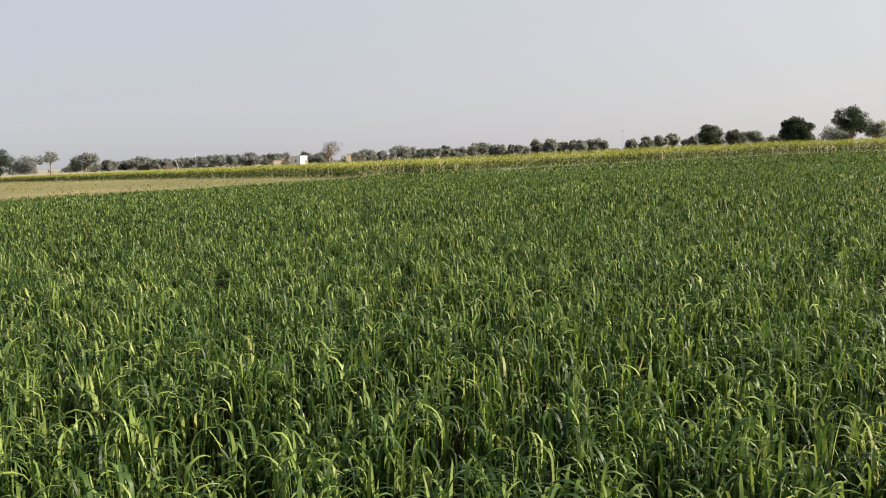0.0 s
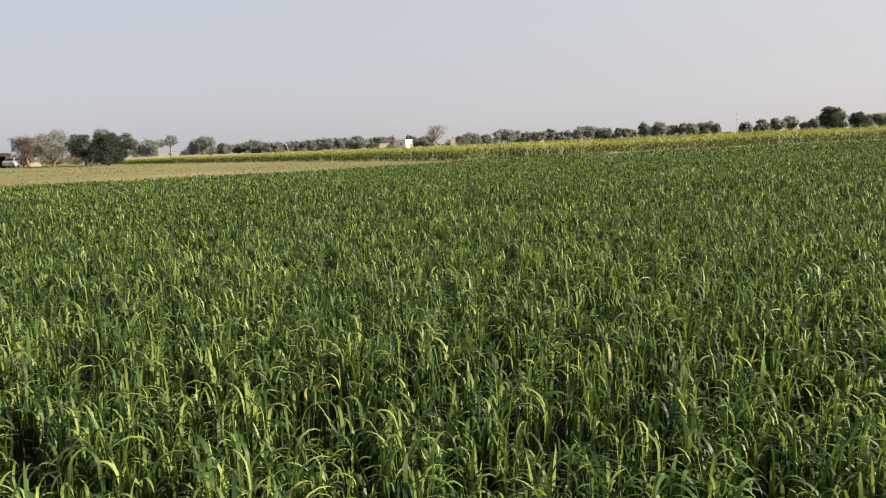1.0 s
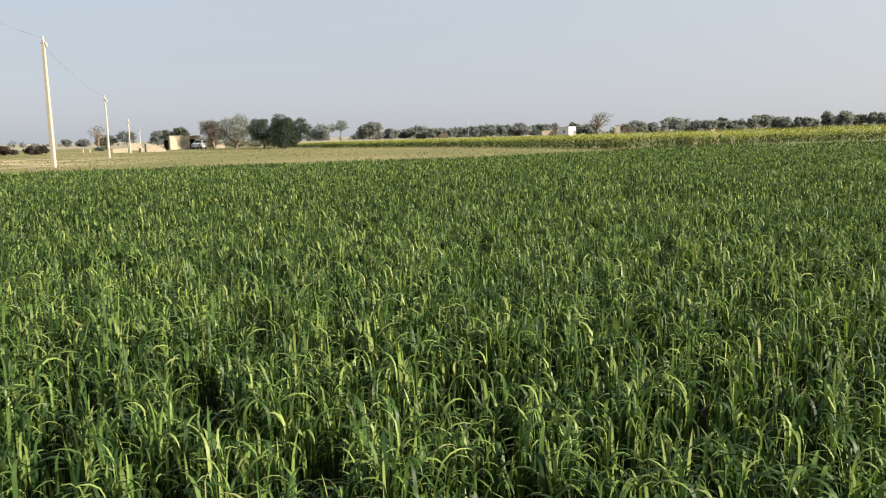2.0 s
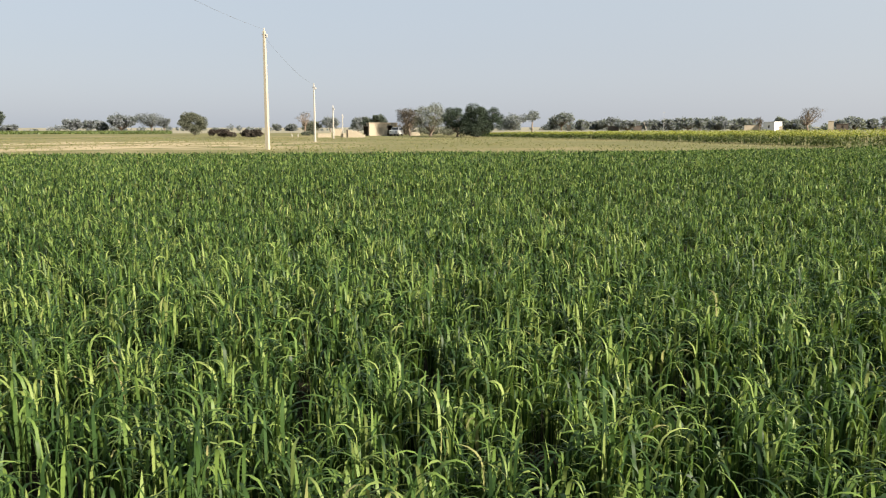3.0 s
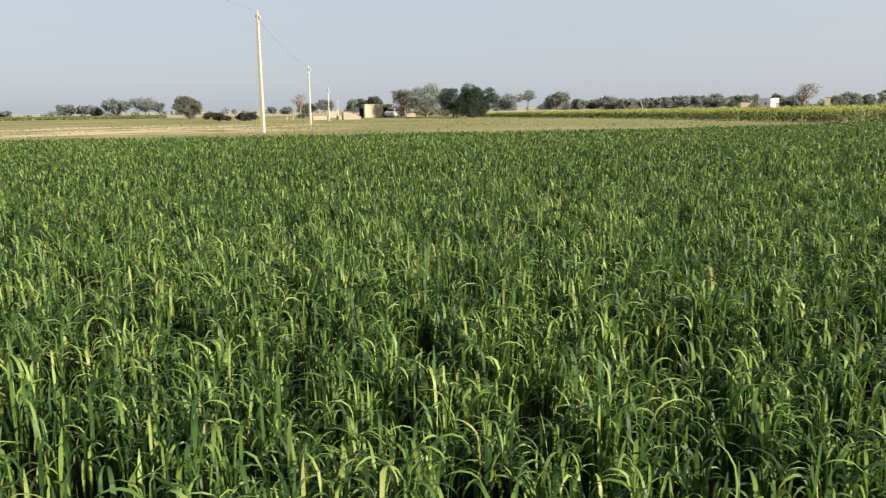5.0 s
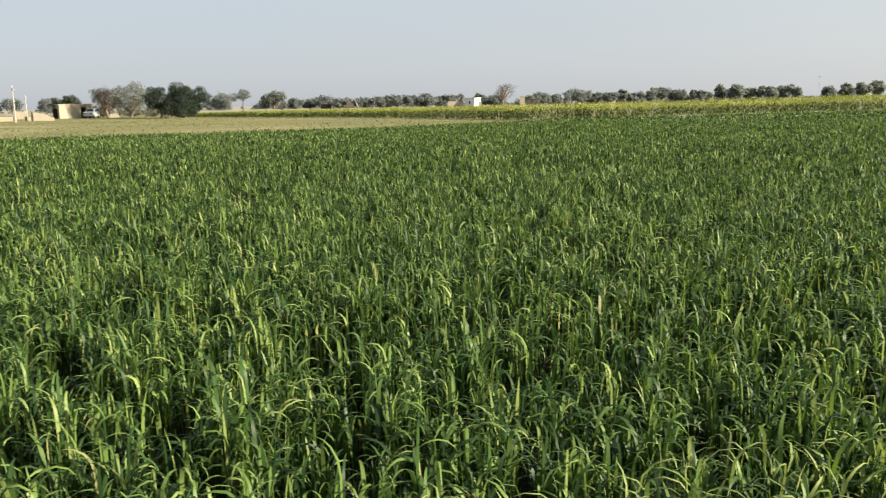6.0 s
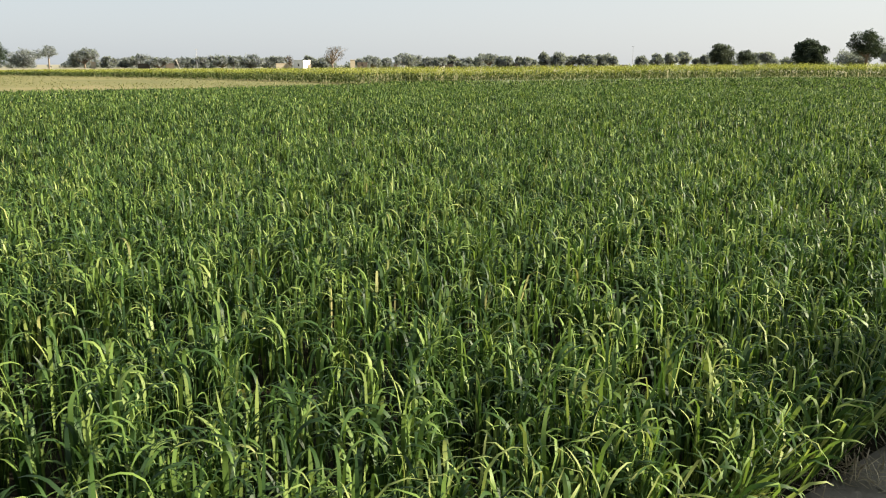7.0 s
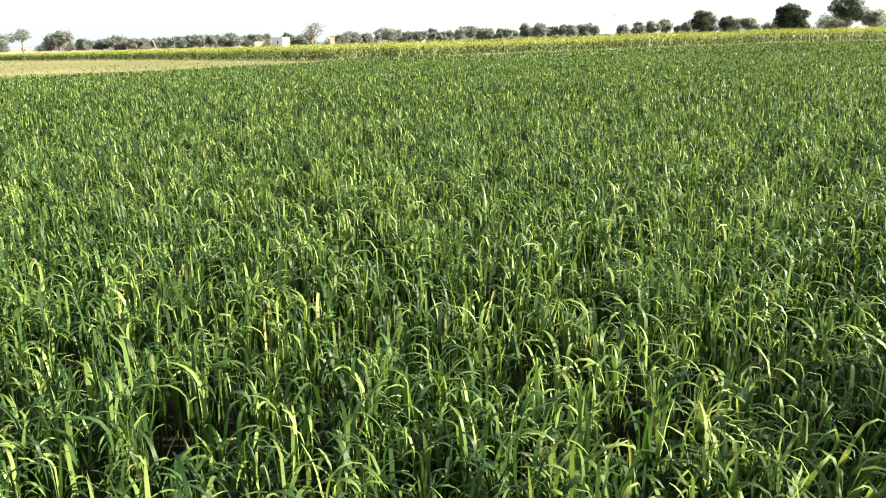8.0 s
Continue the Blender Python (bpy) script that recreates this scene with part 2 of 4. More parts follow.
def strips(base, azimuth, length, width, lean, bend, twist, stops, power=1.3, taper=2.6, turn=None):
    """Many tapering blades at once: each rises from base, leans and bends over towards azimuth."""
    n, k = len(base), len(stops)
    s = np.array([*stops, 1.0])
    ang = lean[:, None] + bend[:, None] * ((s[None, :-1] + s[None, 1:]) / 2) ** power
    if turn is not None:                                  # straight up to this share of the length, then over in an even curve
        u = np.clip(((s[None, :-1] + s[None, 1:]) / 2 - turn[:, None]) / (0.97 - turn[:, None]), 0, 1)
        ang = lean[:, None] + bend[:, None] * u
    ds = (s[1:] - s[:-1])[None] * length[:, None]
    out = np.concatenate([np.zeros((n, 1)), np.cumsum(np.sin(ang) * ds, 1)], 1)
    up = np.concatenate([np.zeros((n, 1)), np.cumsum(np.cos(ang) * ds, 1)], 1)
    ca, sa = np.cos(azimuth)[:, None], np.sin(azimuth)[:, None]
    mid = np.stack([base[:, 0, None] + out * ca, base[:, 1, None] + out * sa, base[:, 2, None] + up], -1)
    tw = twist[:, None] * s[None]
    first = np.concatenate([ang[:, :1], ang], 1)
    side = np.stack([-sa * np.cos(tw) + np.sin(tw) * ca * np.cos(first), ca * np.cos(tw) + np.sin(tw) * sa * np.cos(first),
                     -np.sin(tw) * np.sin(first)], -1)
    shape = np.minimum(1, 0.45 + 1.9 * s) * np.clip(1 - s**taper, 0, 1)
    half = side * (width[:, None] * shape[None] / 2)[..., None]
    v = np.concatenate([np.stack([mid[:, :-1] - half[:, :-1], mid[:, :-1] + half[:, :-1]], 2).reshape(n, 2 * k, 3), mid[:, -1:]], 1)
    t = []
    for i in range(k - 1):
        t += [(2 * i, 2 * i + 1, 2 * i + 3), (2 * i, 2 * i + 3, 2 * i + 2)]
    t.append((2 * k - 2, 2 * k - 1, 2 * k))
    t = np.array(t)[None] + (np.arange(n) * (2 * k + 1))[:, None, None]
    return v.reshape(-1, 3), t.reshape(-1, 3)


def joined(pieces):
    vs, ts, off = [], [], 0
    for v, t in pieces:
        vs.append(v)
        ts.append(t + off)
        off += len(v)
    return np.concatenate(vs), np.concatenate(ts)


# ---- ground ----
def ground():
    rings = [0, 2, 4, 6, 9, 13, 20, 30, 45, 70, 110, 170, 270, 450, 900, 1800, 4200]
    bm = bmesh.new()
    centre = bm.verts.new((0, 0, 0))
    prev = None
    for r in rings[1:]:
        cur = []
        for k in range(72):
            a = k * math.tau / 72
            x, y = r * math.cos(a), r * math.sin(a)
            z = 0.02 * noise.noise((x * 0.5, y * 0.5, 0)) if r < 30 else 0
            cur.append(bm.verts.new((x, y, z)))
        for k in range(72):
            if prev:
                bm.faces.new((prev[k], cur[k], cur[(k + 1) % 72], prev[(k + 1) % 72]))
            else:
                bm.faces.new((centre, cur[k], cur[(k + 1) % 72]))
        prev = cur
    for f in bm.faces:
        f.smooth = True
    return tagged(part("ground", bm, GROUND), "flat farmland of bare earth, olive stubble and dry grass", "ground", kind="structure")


ground()


# ---- the wheat ----
EDGE_POINT, EDGE_WAY = (1.81, 2.87), (0.78, 0.62)          # the rim of the crop along the bare path
WHEAT_PLAN = [(-6, -3.5), (-37.0, -20.0), (-48.0, 6.0), (-37.0, 15.3), (-25.0, 24.0), (-17.0, 31.0), (-10.5, 36.5), (-6.0, 43.5),
              (-2.0, 55.0), (6.0, 57.0), (17.0, 67.0), (33.0, 80.0), (46.0, 80.0), (75.0, 82.0), (75.0, 61.2)]
WALK_MIDDLE = (0.3, 0.1)


def wheat_spots(r0, r1, density, tillers, tight, seed, a0=-42, a1=86):
    """Places of shoots, several to a plant, in a ring of the crop round the walk, on the side that it looks to."""
    g = np.random.default_rng(seed)
    n = int(density / tillers * 0.5 * (r1**2 - r0**2) * radians(a1 - a0))
    r = np.sqrt(g.uniform(r0**2, r1**2, n))
    a = g.uniform(radians(a0), radians(a1), n)
    x, y = WALK_MIDDLE[0] - np.sin(a) * r, WALK_MIDDLE[1] + np.cos(a) * r
    x, y = np.repeat(x, tillers) + g.normal(0, tight, n * tillers), np.repeat(y, tillers) + g.normal(0, tight, n * tillers)
    n *= tillers
    rim = -(x - EDGE_POINT[0]) * EDGE_WAY[1] + (y - EDGE_POINT[1]) * EDGE_WAY[0]
    keep = inside(x, y, WHEAT_PLAN) & (rim > 0.05 * soft_noise(x, y, 5.0, 3))
    keep &= (rim > 0.22) | (g.uniform(0, 1, n) < 0.75)
    thin = 0.5 + 0.5 * soft_noise(x, y, 3.1, 5)
    keep &= g.uniform(0, 1, n) < 0.72 + 0.5 * thin
    return x[keep], y[keep], g


def wheat_blades(x, y, g, leaves, stops, wide, tall=1.0, stem=True, bare_side=False, upright=0.25, short=1.0):
    """Shoots: a thin stem with narrow leaves set one above the other, which rise and arch over to a drooping tip."""
    n, even = len(x), 1.0 if short > 0.7 else 0.5        # further off the crop's top lies more even
    if bare_side:                                         # lower towards the bare path
        rim = -(x - EDGE_POINT[0]) * EDGE_WAY[1] + (y - EDGE_POINT[1]) * EDGE_WAY[0]
        tall = tall * np.clip(0.8 + 0.7 * rim, 0.75, 1.0)
    tall = tall * (1 + even * (0.06 * soft_noise(x, y, 1.3, 9) + 0.08 * soft_noise(x, y, 9.0, 19) + g.normal(0, 0.07, n)))
    out = []
    lean_way, lean_by = g.uniform(0, math.tau, n), np.abs(g.normal(0, 0.055, n))
    if stem:
        low = np.stack([x, y, np.zeros(n)], -1)
        out.append(strips(low, lean_way, 0.34 * tall, np.full(n, 0.0058 * wide), lean_by, np.zeros(n), g.normal(0, 1, n), (0.0, 0.6), 1.0, 6.0))
    spin = g.uniform(0, math.tau, n)
    for k in range(leaves):
        at = (0.2 + 0.33 * (1 - short) - 0.055 * k * short + g.normal(0, 0.02, n)) * tall
        low = np.stack([x + np.cos(lean_way) * lean_by * at, y + np.sin(lean_way) * lean_by * at, at], -1)
        stiff = g.uniform(0, 1, n) < upright
        length = np.where(stiff, 0.29, 0.375) * short * tall * g.uniform(0.8, 1.14, n)
        bend = np.where(stiff, g.uniform(0.0, 0.7, n), g.uniform(1.7, 3.0 if short > 0.7 else 2.5, n))
        lean = np.abs(g.normal(0, 0.12, n))
        if k == 3:                                        # a short leaf that stands off to the side
            low[:, 2] = g.uniform(0.15, 0.36, n) * tall
            length, bend, lean = 0.13 * tall * g.uniform(0.5, 1.3, n), g.uniform(0.3, 1.4, n), g.uniform(0.2, 0.9, n)
        out.append(strips(low, spin + k * 2.7 + g.normal(0, 0.4, n), length, 0.014 * wide * g.uniform(0.55, 1.2, n), lean,
                          bend, g.normal(0, 0.4, n), stops, 1.0, 5.0, g.uniform(0.45, 0.74, n) - 0.2 * (1 - short) / 0.4))
    return joined(out)


def wheat_field():
    rings = []
    # ring from and to, shoots to the square metre, leaves to a shoot, their bends, width, length, seed
    for r0, r1, density, leaves, stops, wide, short, seed in (
            (0.0, 3.8, 430, 3, (0.0, 0.48, 0.6, 0.7, 0.78, 0.86, 0.93), 1.0, 0.92, 11),
            (3.8, 7.0, 390, 3, (0.0, 0.5, 0.65, 0.78, 0.9), 1.0, 0.8, 12),
            (7.0, 12.0, 290, 3, (0.0, 0.46, 0.74), 1.1, 0.66, 13),
            (12.0, 23.0, 190, 2, (0.0, 0.55), 1.6, 0.56, 14),
            (23.0, 43.0, 88, 2, (0.0, 0.5), 2.25, 0.54, 15),
            (43.0, 110.0, 17, 2, (0.0, 0.5), 4.6, 0.54, 16)):
        x, y, g = wheat_spots(r0, r1, density, 6 if r1 < 13 else 5 if r1 < 24 else 2, 0.024 if r1 < 13 else 0.03, seed)
        rings.append(wheat_blades(x, y, g, leaves, stops, wide, 1.0, r1 < 8, r1 < 13, short=short))
    x, y, g = wheat_spots(0.0, 22.0, 60, 4, 0.04, 17, 86, 135)          # the rest of the field, to the side of the walk
    rings.append(wheat_blades(x, y, g, 2, (0.0, 0.4, 0.72), 1.9, 1.0, False))
    v, t = joined(rings)
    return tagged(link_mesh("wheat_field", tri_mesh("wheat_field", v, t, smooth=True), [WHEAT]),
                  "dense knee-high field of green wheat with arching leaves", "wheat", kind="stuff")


CROP = wheat_field()


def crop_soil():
    """The dark soil that the wheat stands in, with the crop's shade painted in."""
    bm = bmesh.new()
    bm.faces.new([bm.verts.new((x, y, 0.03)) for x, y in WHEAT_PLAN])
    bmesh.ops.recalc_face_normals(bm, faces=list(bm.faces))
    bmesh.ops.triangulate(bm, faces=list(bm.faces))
    return tagged(part("field_soil", bm, SHADED_SOIL), "dark brown soil under the standing wheat, crop shade in its colour", "soil", kind="structure")


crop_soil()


def rim_plants():
    """The plants along the bare path, each one apart, from a dozen shapes."""
    shapes = []
    for k in range(12):
        g = np.random.default_rng(70 + k)
        n = 5
        v, t = wheat_blades(g.normal(0, 0.03, n), g.normal(0, 0.03, n), g, 4, (0.0, 0.54, 0.67, 0.79, 0.9), 0.95, 0.92, True, False, 0.25)
        me = tri_mesh("wheat_plant", v, t, smooth=True)
        me.materials.append(WHEAT)
        shapes.append(me)
    g = random.Random(8)
    rim_axis = Vector((*EDGE_WAY, 0)).normalized()
    for k in range(300):
        along, into = g.uniform(-2.2, 4.5), g.uniform(-0.05, 0.22)
        over = 0.0
        if k % 4 == 0:                                   # hangs out over the path
            into, over = g.uniform(-0.06, 0.08), radians(g.uniform(10, 34))
        ob = new("wheat_plant", shapes[k % 12])
        ob.parent = CROP
        ob.matrix_local = Matrix.Translation((EDGE_POINT[0] + EDGE_WAY[0] * along - EDGE_WAY[1] * into, EDGE_POINT[1] + EDGE_WAY[1] * along + EDGE_WAY[0] * into, 0)) \
            @ Matrix.Rotation(over, 4, rim_axis) @ pose(0, 0, 0, g.gauss(0, 9), g.gauss(0, 9), g.uniform(0, 360))


rim_plants()


# ---- the mustard behind it ----
MUSTARD_FRONT = [(-63.0, 114.0), (-27.0, 88.0), (-10.0, 70.0), (-1.0, 60.0), (7.0, 61.0), (18.0, 71.0), (34.0, 84.0), (46.0, 84.0), (80.0, 86.0)]


def front_at(x):
    xs, ys = zip(*MUSTARD_FRONT)
    return np.interp(x, xs, ys)


def mustard_field():
    g = np.random.default_rng(31)
    green, bloom = [], []
    for depth0, depth1, density, leaves in ((0.0, 4.0, 12, 4), (4.0, 55.0, 1.2, 0)):
        n = int(143 * (depth1 - depth0) * density)
        x, u = g.uniform(-63, 80, n), g.uniform(depth0, depth1, n)
        y = front_at(x) + u * 1.15 + 0.3 * soft_noise(x, u, 1.0, 4)
        tall = np.interp(x, [-63, -53, -25, 0, 45, 80], [0.5, 0.7, 0.88, 1.18, 1.62, 1.7]) * (1 + g.normal(0, 0.06, n) + 0.05 * soft_noise(x, y, 0.6, 8))
        if leaves:
            green.append(strips(np.stack([x, y, 0 * x], -1), g.uniform(0, math.tau, n), tall * 0.9, np.full(n, 0.022), np.abs(g.normal(0, 0.05, n)),
                                g.normal(0.05, 0.08, n), g.uniform(-2, 2, n), (0.0, 0.5)))
        for k in range(leaves):
            z = tall * g.uniform(0.02, 0.72, n)
            green.append(strips(np.stack([x, y, z], -1), g.uniform(0, math.tau, n), g.uniform(0.18, 0.4, n), g.uniform(0.06, 0.15, n),
                                g.uniform(0.2, 0.9, n), g.uniform(0.2, 1.5, n), g.normal(0, 0.5, n), (0.0, 0.5)))
        for k in range(11 if leaves else 7):
            z = tall * np.clip(g.normal(0.85, 0.12, n), 0.5, 1.03)
            px = np.stack([x + g.normal(0, 0.13, n), y + g.normal(0, 0.13, n), z], -1)
            bloom.append(strips(px, g.uniform(0, math.tau, n), g.uniform(0.06, 0.15, n), g.uniform(0.09, 0.18, n),
                                g.uniform(0, 1.4, n), g.uniform(0, 1, n), g.normal(0, 1, n), (0.0,)))
    a, b = joined(green), joined(bloom)
    v, t = joined([a, b])
    kinds = np.concatenate([np.zeros(len(a[1])), np.ones(len(b[1]))])
    return tagged(link_mesh("mustard_field", tri_mesh("mustard_field", v, t, kinds), [MUSTARD_GREEN, MUSTARD_FLOWER]),
                  "tall strip of mustard in yellow flower behind the wheat", "mustard", kind="stuff")


mustard_field()


def field_bund():
    """The low bank between wheat and mustard, under pale dry grass."""
    g = np.random.default_rng(35)
    bm = bmesh.new()
    prev = None
    for k in range(120):
        x = 2.0 + 75.0 * k / 119
        y = float(front_at(x)) - 1.6
        h = 0.4 + 0.05 * math.sin(x * 1.3) + 0.04 * math.sin(x * 3.7 + 1)
        ring = [bm.verts.new((x, y + dy, dz * h - 0.02)) for dy, dz in ((-0.9, 0), (-0.45, 0.75), (-0.12, 1.0), (0.2, 0.98), (0.5, 0.7), (0.95, 0))]
        if prev:
            for a in range(5):
                bm.faces.new((prev[a], ring[a], ring[a + 1], prev[a + 1]))
        prev = ring
    for f in bm.faces:
        f.smooth = True
    bund = tagged(part("field_bund", bm, BUND_EARTH), "low earth bank under pale grass between wheat and mustard", "bank", kind="structure")
    n = 9000
    x, u = g.uniform(2, 77, n), g.normal(0, 0.32, n)
    z = 0.44 * np.clip(1.05 - np.abs(u), 0, 1) - 0.04
    v, t = strips(np.stack([x, front_at(x) - 1.6 + u, z], -1), g.uniform(0, math.tau, n), g.uniform(0.06, 0.17, n), g.uniform(0.03, 0.07, n),
                  g.uniform(0.1, 0.8, n), g.uniform(0, 1.2, n), g.normal(0, 0.5, n), (0.0, 0.5))
    tuft = link_mesh("bund_grass", tri_mesh("bund_grass", v, t), [PALE_GRASS], bund)
    tagged(tuft, "pale dry grass on the bank", kind="stuff")


field_bund()


# ---- stubble tufts between wheat, mustard and trees ----
def stubble():
    g = np.random.default_rng(41)
    n = 20000
    a, r = g.uniform(radians(-5), radians(75), n), np.sqrt(g.uniform(30**2, 130**2, n))
    x, y = -np.sin(a) * r, np.cos(a) * r
    keep = ~inside(x, y, WHEAT_PLAN) & ((y < front_at(x) - 0.5) | (x < -63))
    keep &= g.uniform(-1, 1, n) < soft_noise(x, y, 0.22, 6) + 0.25
    x, y = x[keep], y[keep]
    n = len(x)
    parts = []
    for k in range(3):
        parts.append(strips(np.stack([x + g.normal(0, 0.06, n), y + g.normal(0, 0.06, n), np.full(n, -0.01)], -1), g.uniform(0, math.tau, n),
                            g.uniform(0.05, 0.16, n), g.uniform(0.03, 0.08, n), g.uniform(0.1, 0.8, n), g.uniform(0, 0.8, n), g.normal(0, 0.5, n), (0.0, 0.5)))
    v, t = joined(parts)
    return tagged(link_mesh("stubble_grass", tri_mesh("stubble_grass", v, t), [TUFT]),
                  "short olive and straw-coloured grass stubble on the fallow field", "grass", kind="stuff")


stubble()


# ---- trees ----
def crown_mesh(clumps, leaves, size, seed, stops=(0.0, 0.45)):
    """Leaves in a cloud of uneven clumps: (x, y, z, radius, height factor)."""
    g = np.random.default_rng(seed)
    vol = np.array([c[3] ** 2 for c in clumps])
    which = g.choice(len(clumps), leaves, p=vol / vol.sum())
    c = np.array(clumps)[which]
    d = g.normal(0, 1, (leaves, 3))
    d /= np.linalg.norm(d, axis=1)[:, None]
    rad = c[:, 3] * g.uniform(0.15, 1.0, leaves) ** 0.4 * g.uniform(0.88, 1.04, leaves)
    p = c[:, :3] + d * rad[:, None] * np.stack([np.ones(leaves), np.ones(leaves), c[:, 4]], -1)
    return strips(p, g.uniform(0, math.tau, leaves), size * g.uniform(0.6, 1.4, leaves), size * (0.75 if len(stops) > 1 else 1.65) * g.uniform(0.6, 1.3, leaves),
                  g.uniform(0.3, 2.6, leaves), g.uniform(-0.5, 1.0, leaves), g.normal(0, 1.2, leaves), stops)


def tree(bearing, distance, height, width, leaf, label, seed, trunk=0.3, leaves=700, size=None, open_crown=0.0, flat=1.0, group="", name="tree", low=False, stems=1, gaps=0.0):
    """A tree: tapered trunk and limbs, each limb ending in a clump of leaves."""
    g = random.Random(seed)
    base = new(name)
    base.location = place(bearing, distance)
    tagged(base, label, "tree" if name == "tree" else "bush", group)
    bm = bmesh.new()
    fork = height * trunk
    thick = 0.025 * height + 0.01 * width
    top = Vector((g.uniform(-0.06, 0.06) * width, g.uniform(-0.06, 0.06) * width, fork))
    tube(bm, [(0, 0, -0.2), top * 0.5 + Vector((g.uniform(-0.1, 0.1), 0, 0)), top], [thick * 1.25, thick, thick * 0.8], 8)
    for k in range(stems - 1):
        a = k * math.tau / (stems - 1) + g.uniform(-0.4, 0.4)
        foot = Vector((math.cos(a), math.sin(a), 0)) * width * 0.07
        tip = Vector((math.cos(a) * width * g.uniform(0.15, 0.3), math.sin(a) * width * g.uniform(0.15, 0.3), height * g.uniform(0.55, 0.75)))
        tube(bm, [foot - Vector((0, 0, 0.2)), foot.lerp(tip, 0.45) + Vector((0, 0, 0.1)), tip], [thick * 0.7, thick * 0.5, thick * 0.15], 6)
    clumps = []
    bottom = 0.0 if low else fork * 0.75
    middle, rise = (bottom + height) / 2, (height - bottom) / 2 * (1.0 if flat >= 1 else 0.8)
    if flat < 1:
        middle = height - rise
    spread = low or width / 2 > 1.7 * rise
    count = 36 if spread else 26
    if stems > 1:                                         # an umbrella: flat clumps over slanting stems
        for k in range(70):
            q, a = math.sqrt((k + 0.5) / 70), k * 2.4 + g.uniform(-0.3, 0.3)
            end = Vector((math.cos(a) * q * width * 0.47, math.sin(a) * q * width * 0.47, height * (0.9 - 0.42 * q * q + g.uniform(-0.06, 0.04))))
            clumps.append((*end, width * g.uniform(0.065, 0.11), 0.6))
            if k % 4 == 0:
                tube(bm, [top * 0.8, top.lerp(end, 0.5) + Vector((0, 0, 0.4)), end], [thick * 0.35, thick * 0.2, thick * 0.06], 5)
        for k in range(34):
            q, a = g.uniform(0.0, 0.34) * width, g.uniform(0, math.tau)
            clumps.append((math.cos(a) * q, math.sin(a) * q, height * g.uniform(0.12, 0.68), width * g.uniform(0.05, 0.085), 1.1))
        count = 0
    lopsided = Vector((g.uniform(-0.12, 0.12) * width, g.uniform(-0.12, 0.12) * width, 0))
    for k in range(count):
        z = -0.95 + 1.85 * (k + 0.5) / count
        a = k * 2.4 + g.uniform(-0.5, 0.5)
        ring = math.sqrt(max(0.06, 1 - z * z)) * (math.sqrt(g.uniform(0.05, 0.8)) if spread else g.uniform(0.35, 0.78))
        rad = min(width * 0.5, rise) * (g.uniform(0.26, 0.56) if not spread else g.uniform(0.45, 0.75))
        if not open_crown and z > -0.2 and g.random() < gaps:
            continue                                      # a gap in the crown
        end = Vector((math.cos(a) * ring * width / 2, math.sin(a) * ring * width / 2, middle + z * rise * g.uniform(0.56, 0.8))) + lopsided * (z + 0.3)
        half = top.lerp(end, 0.5) + Vector((0, 0, -0.06 * height * g.random()))
        if end.z > fork * 0.9 and (k % 3 == 0 or open_crown or flat < 1):
            tube(bm, [top * 0.92, half, end], [thick * 0.5, thick * 0.3, thick * 0.1], 6)
        clumps.append((*end, rad, g.uniform(0.6, 0.9)))
        for j in range(2):
            tip = end + Vector((g.uniform(-1, 1), g.uniform(-1, 1), g.uniform(-0.3, 0.6))) * rad * (0.9 if open_crown else 0.7)
            if open_crown:
                tube(bm, [half.lerp(end, 0.6), end.lerp(tip, 0.5), tip], [thick * 0.2, thick * 0.12, thick * 0.05], 5)
            clumps.append((*tip, rad * g.uniform(0.4, 0.6), 0.75))
    if flat < 1 and count:
        clumps += [(g.uniform(-0.16, 0.16) * width, g.uniform(-0.16, 0.16) * width, height - rise * g.uniform(0.5, 0.75), rise * 0.5, 0.8) for k in range(5)]
    if not open_crown and count:
        clumps.append((0, 0, middle, 0.7 * min(width / 2, rise), 1.0))
    part("trunk", bm, BARK, base)
    size = 0.68 * size if size else 0.035 * width + 0.12
    n = int(3.5 * leaves * (1 - open_crown))
    if n:
        v, t = crown_mesh(clumps, int(n * 1.2), size, seed) if distance < 160 else crown_mesh(clumps, n * 2, size * 1.15, seed, (0.0,))
        v[:, 2] = np.maximum(v[:, 2], 0.03)
        link_mesh("crown", tri_mesh("crown", v, t), [leaf], base)
    return base


MIDDLE_TREES = [(26.5, 7.0, 10.3), (23.1, 7.1, 7.5), (21.7, 4.3, 6.4), (20.8, 3.9, 5.7), (19.9, 5.4, 6.8), (18.7, 4.1, 7.5), (17.9, 2.9, 4.6), (17.1, 4.2, 6.2),
                (15.9, 4.6, 4.6), (14.7, 5.1, 8.0), (14.0, 4.5, 4.6), (12.9, 5.4, 9.1), (11.8, 4.3, 6.2), (11.0, 4.5, 4.6), (8.9, 5.2, 7.5), (8.0, 4.0, 5.7),
                (5.4, 3.9, 5.9), (4.7, 5.1, 5.7), (3.8, 4.5, 4.6)]
FURTHER_TREES = [(2.4, 6.0, 9.1), (1.1, 5.2, 6.2), (0.2, 4.4, 4.1), (-0.6, 5.8, 6.2), (-1.6, 4.9, 6.8), (-2.5, 5.2, 3.2), (-3.1, 6.4, 6.8), (-4.0, 5.5, 4.6),
                 (-4.5, 5.0, 4.1), (-5.2, 5.5, 2.3), (-5.7, 4.8, 3.0), (-6.1, 4.0, 3.4), (-7.0, 6.7, 4.6), (-7.8, 6.8, 4.6), (-8.6, 5.7, 5.0), (-9.4, 6.6, 3.0),
                 (-10.0, 5.8, 4.1), (-10.8, 6.7, 6.8), (-11.5, 5.1, 3.2)]
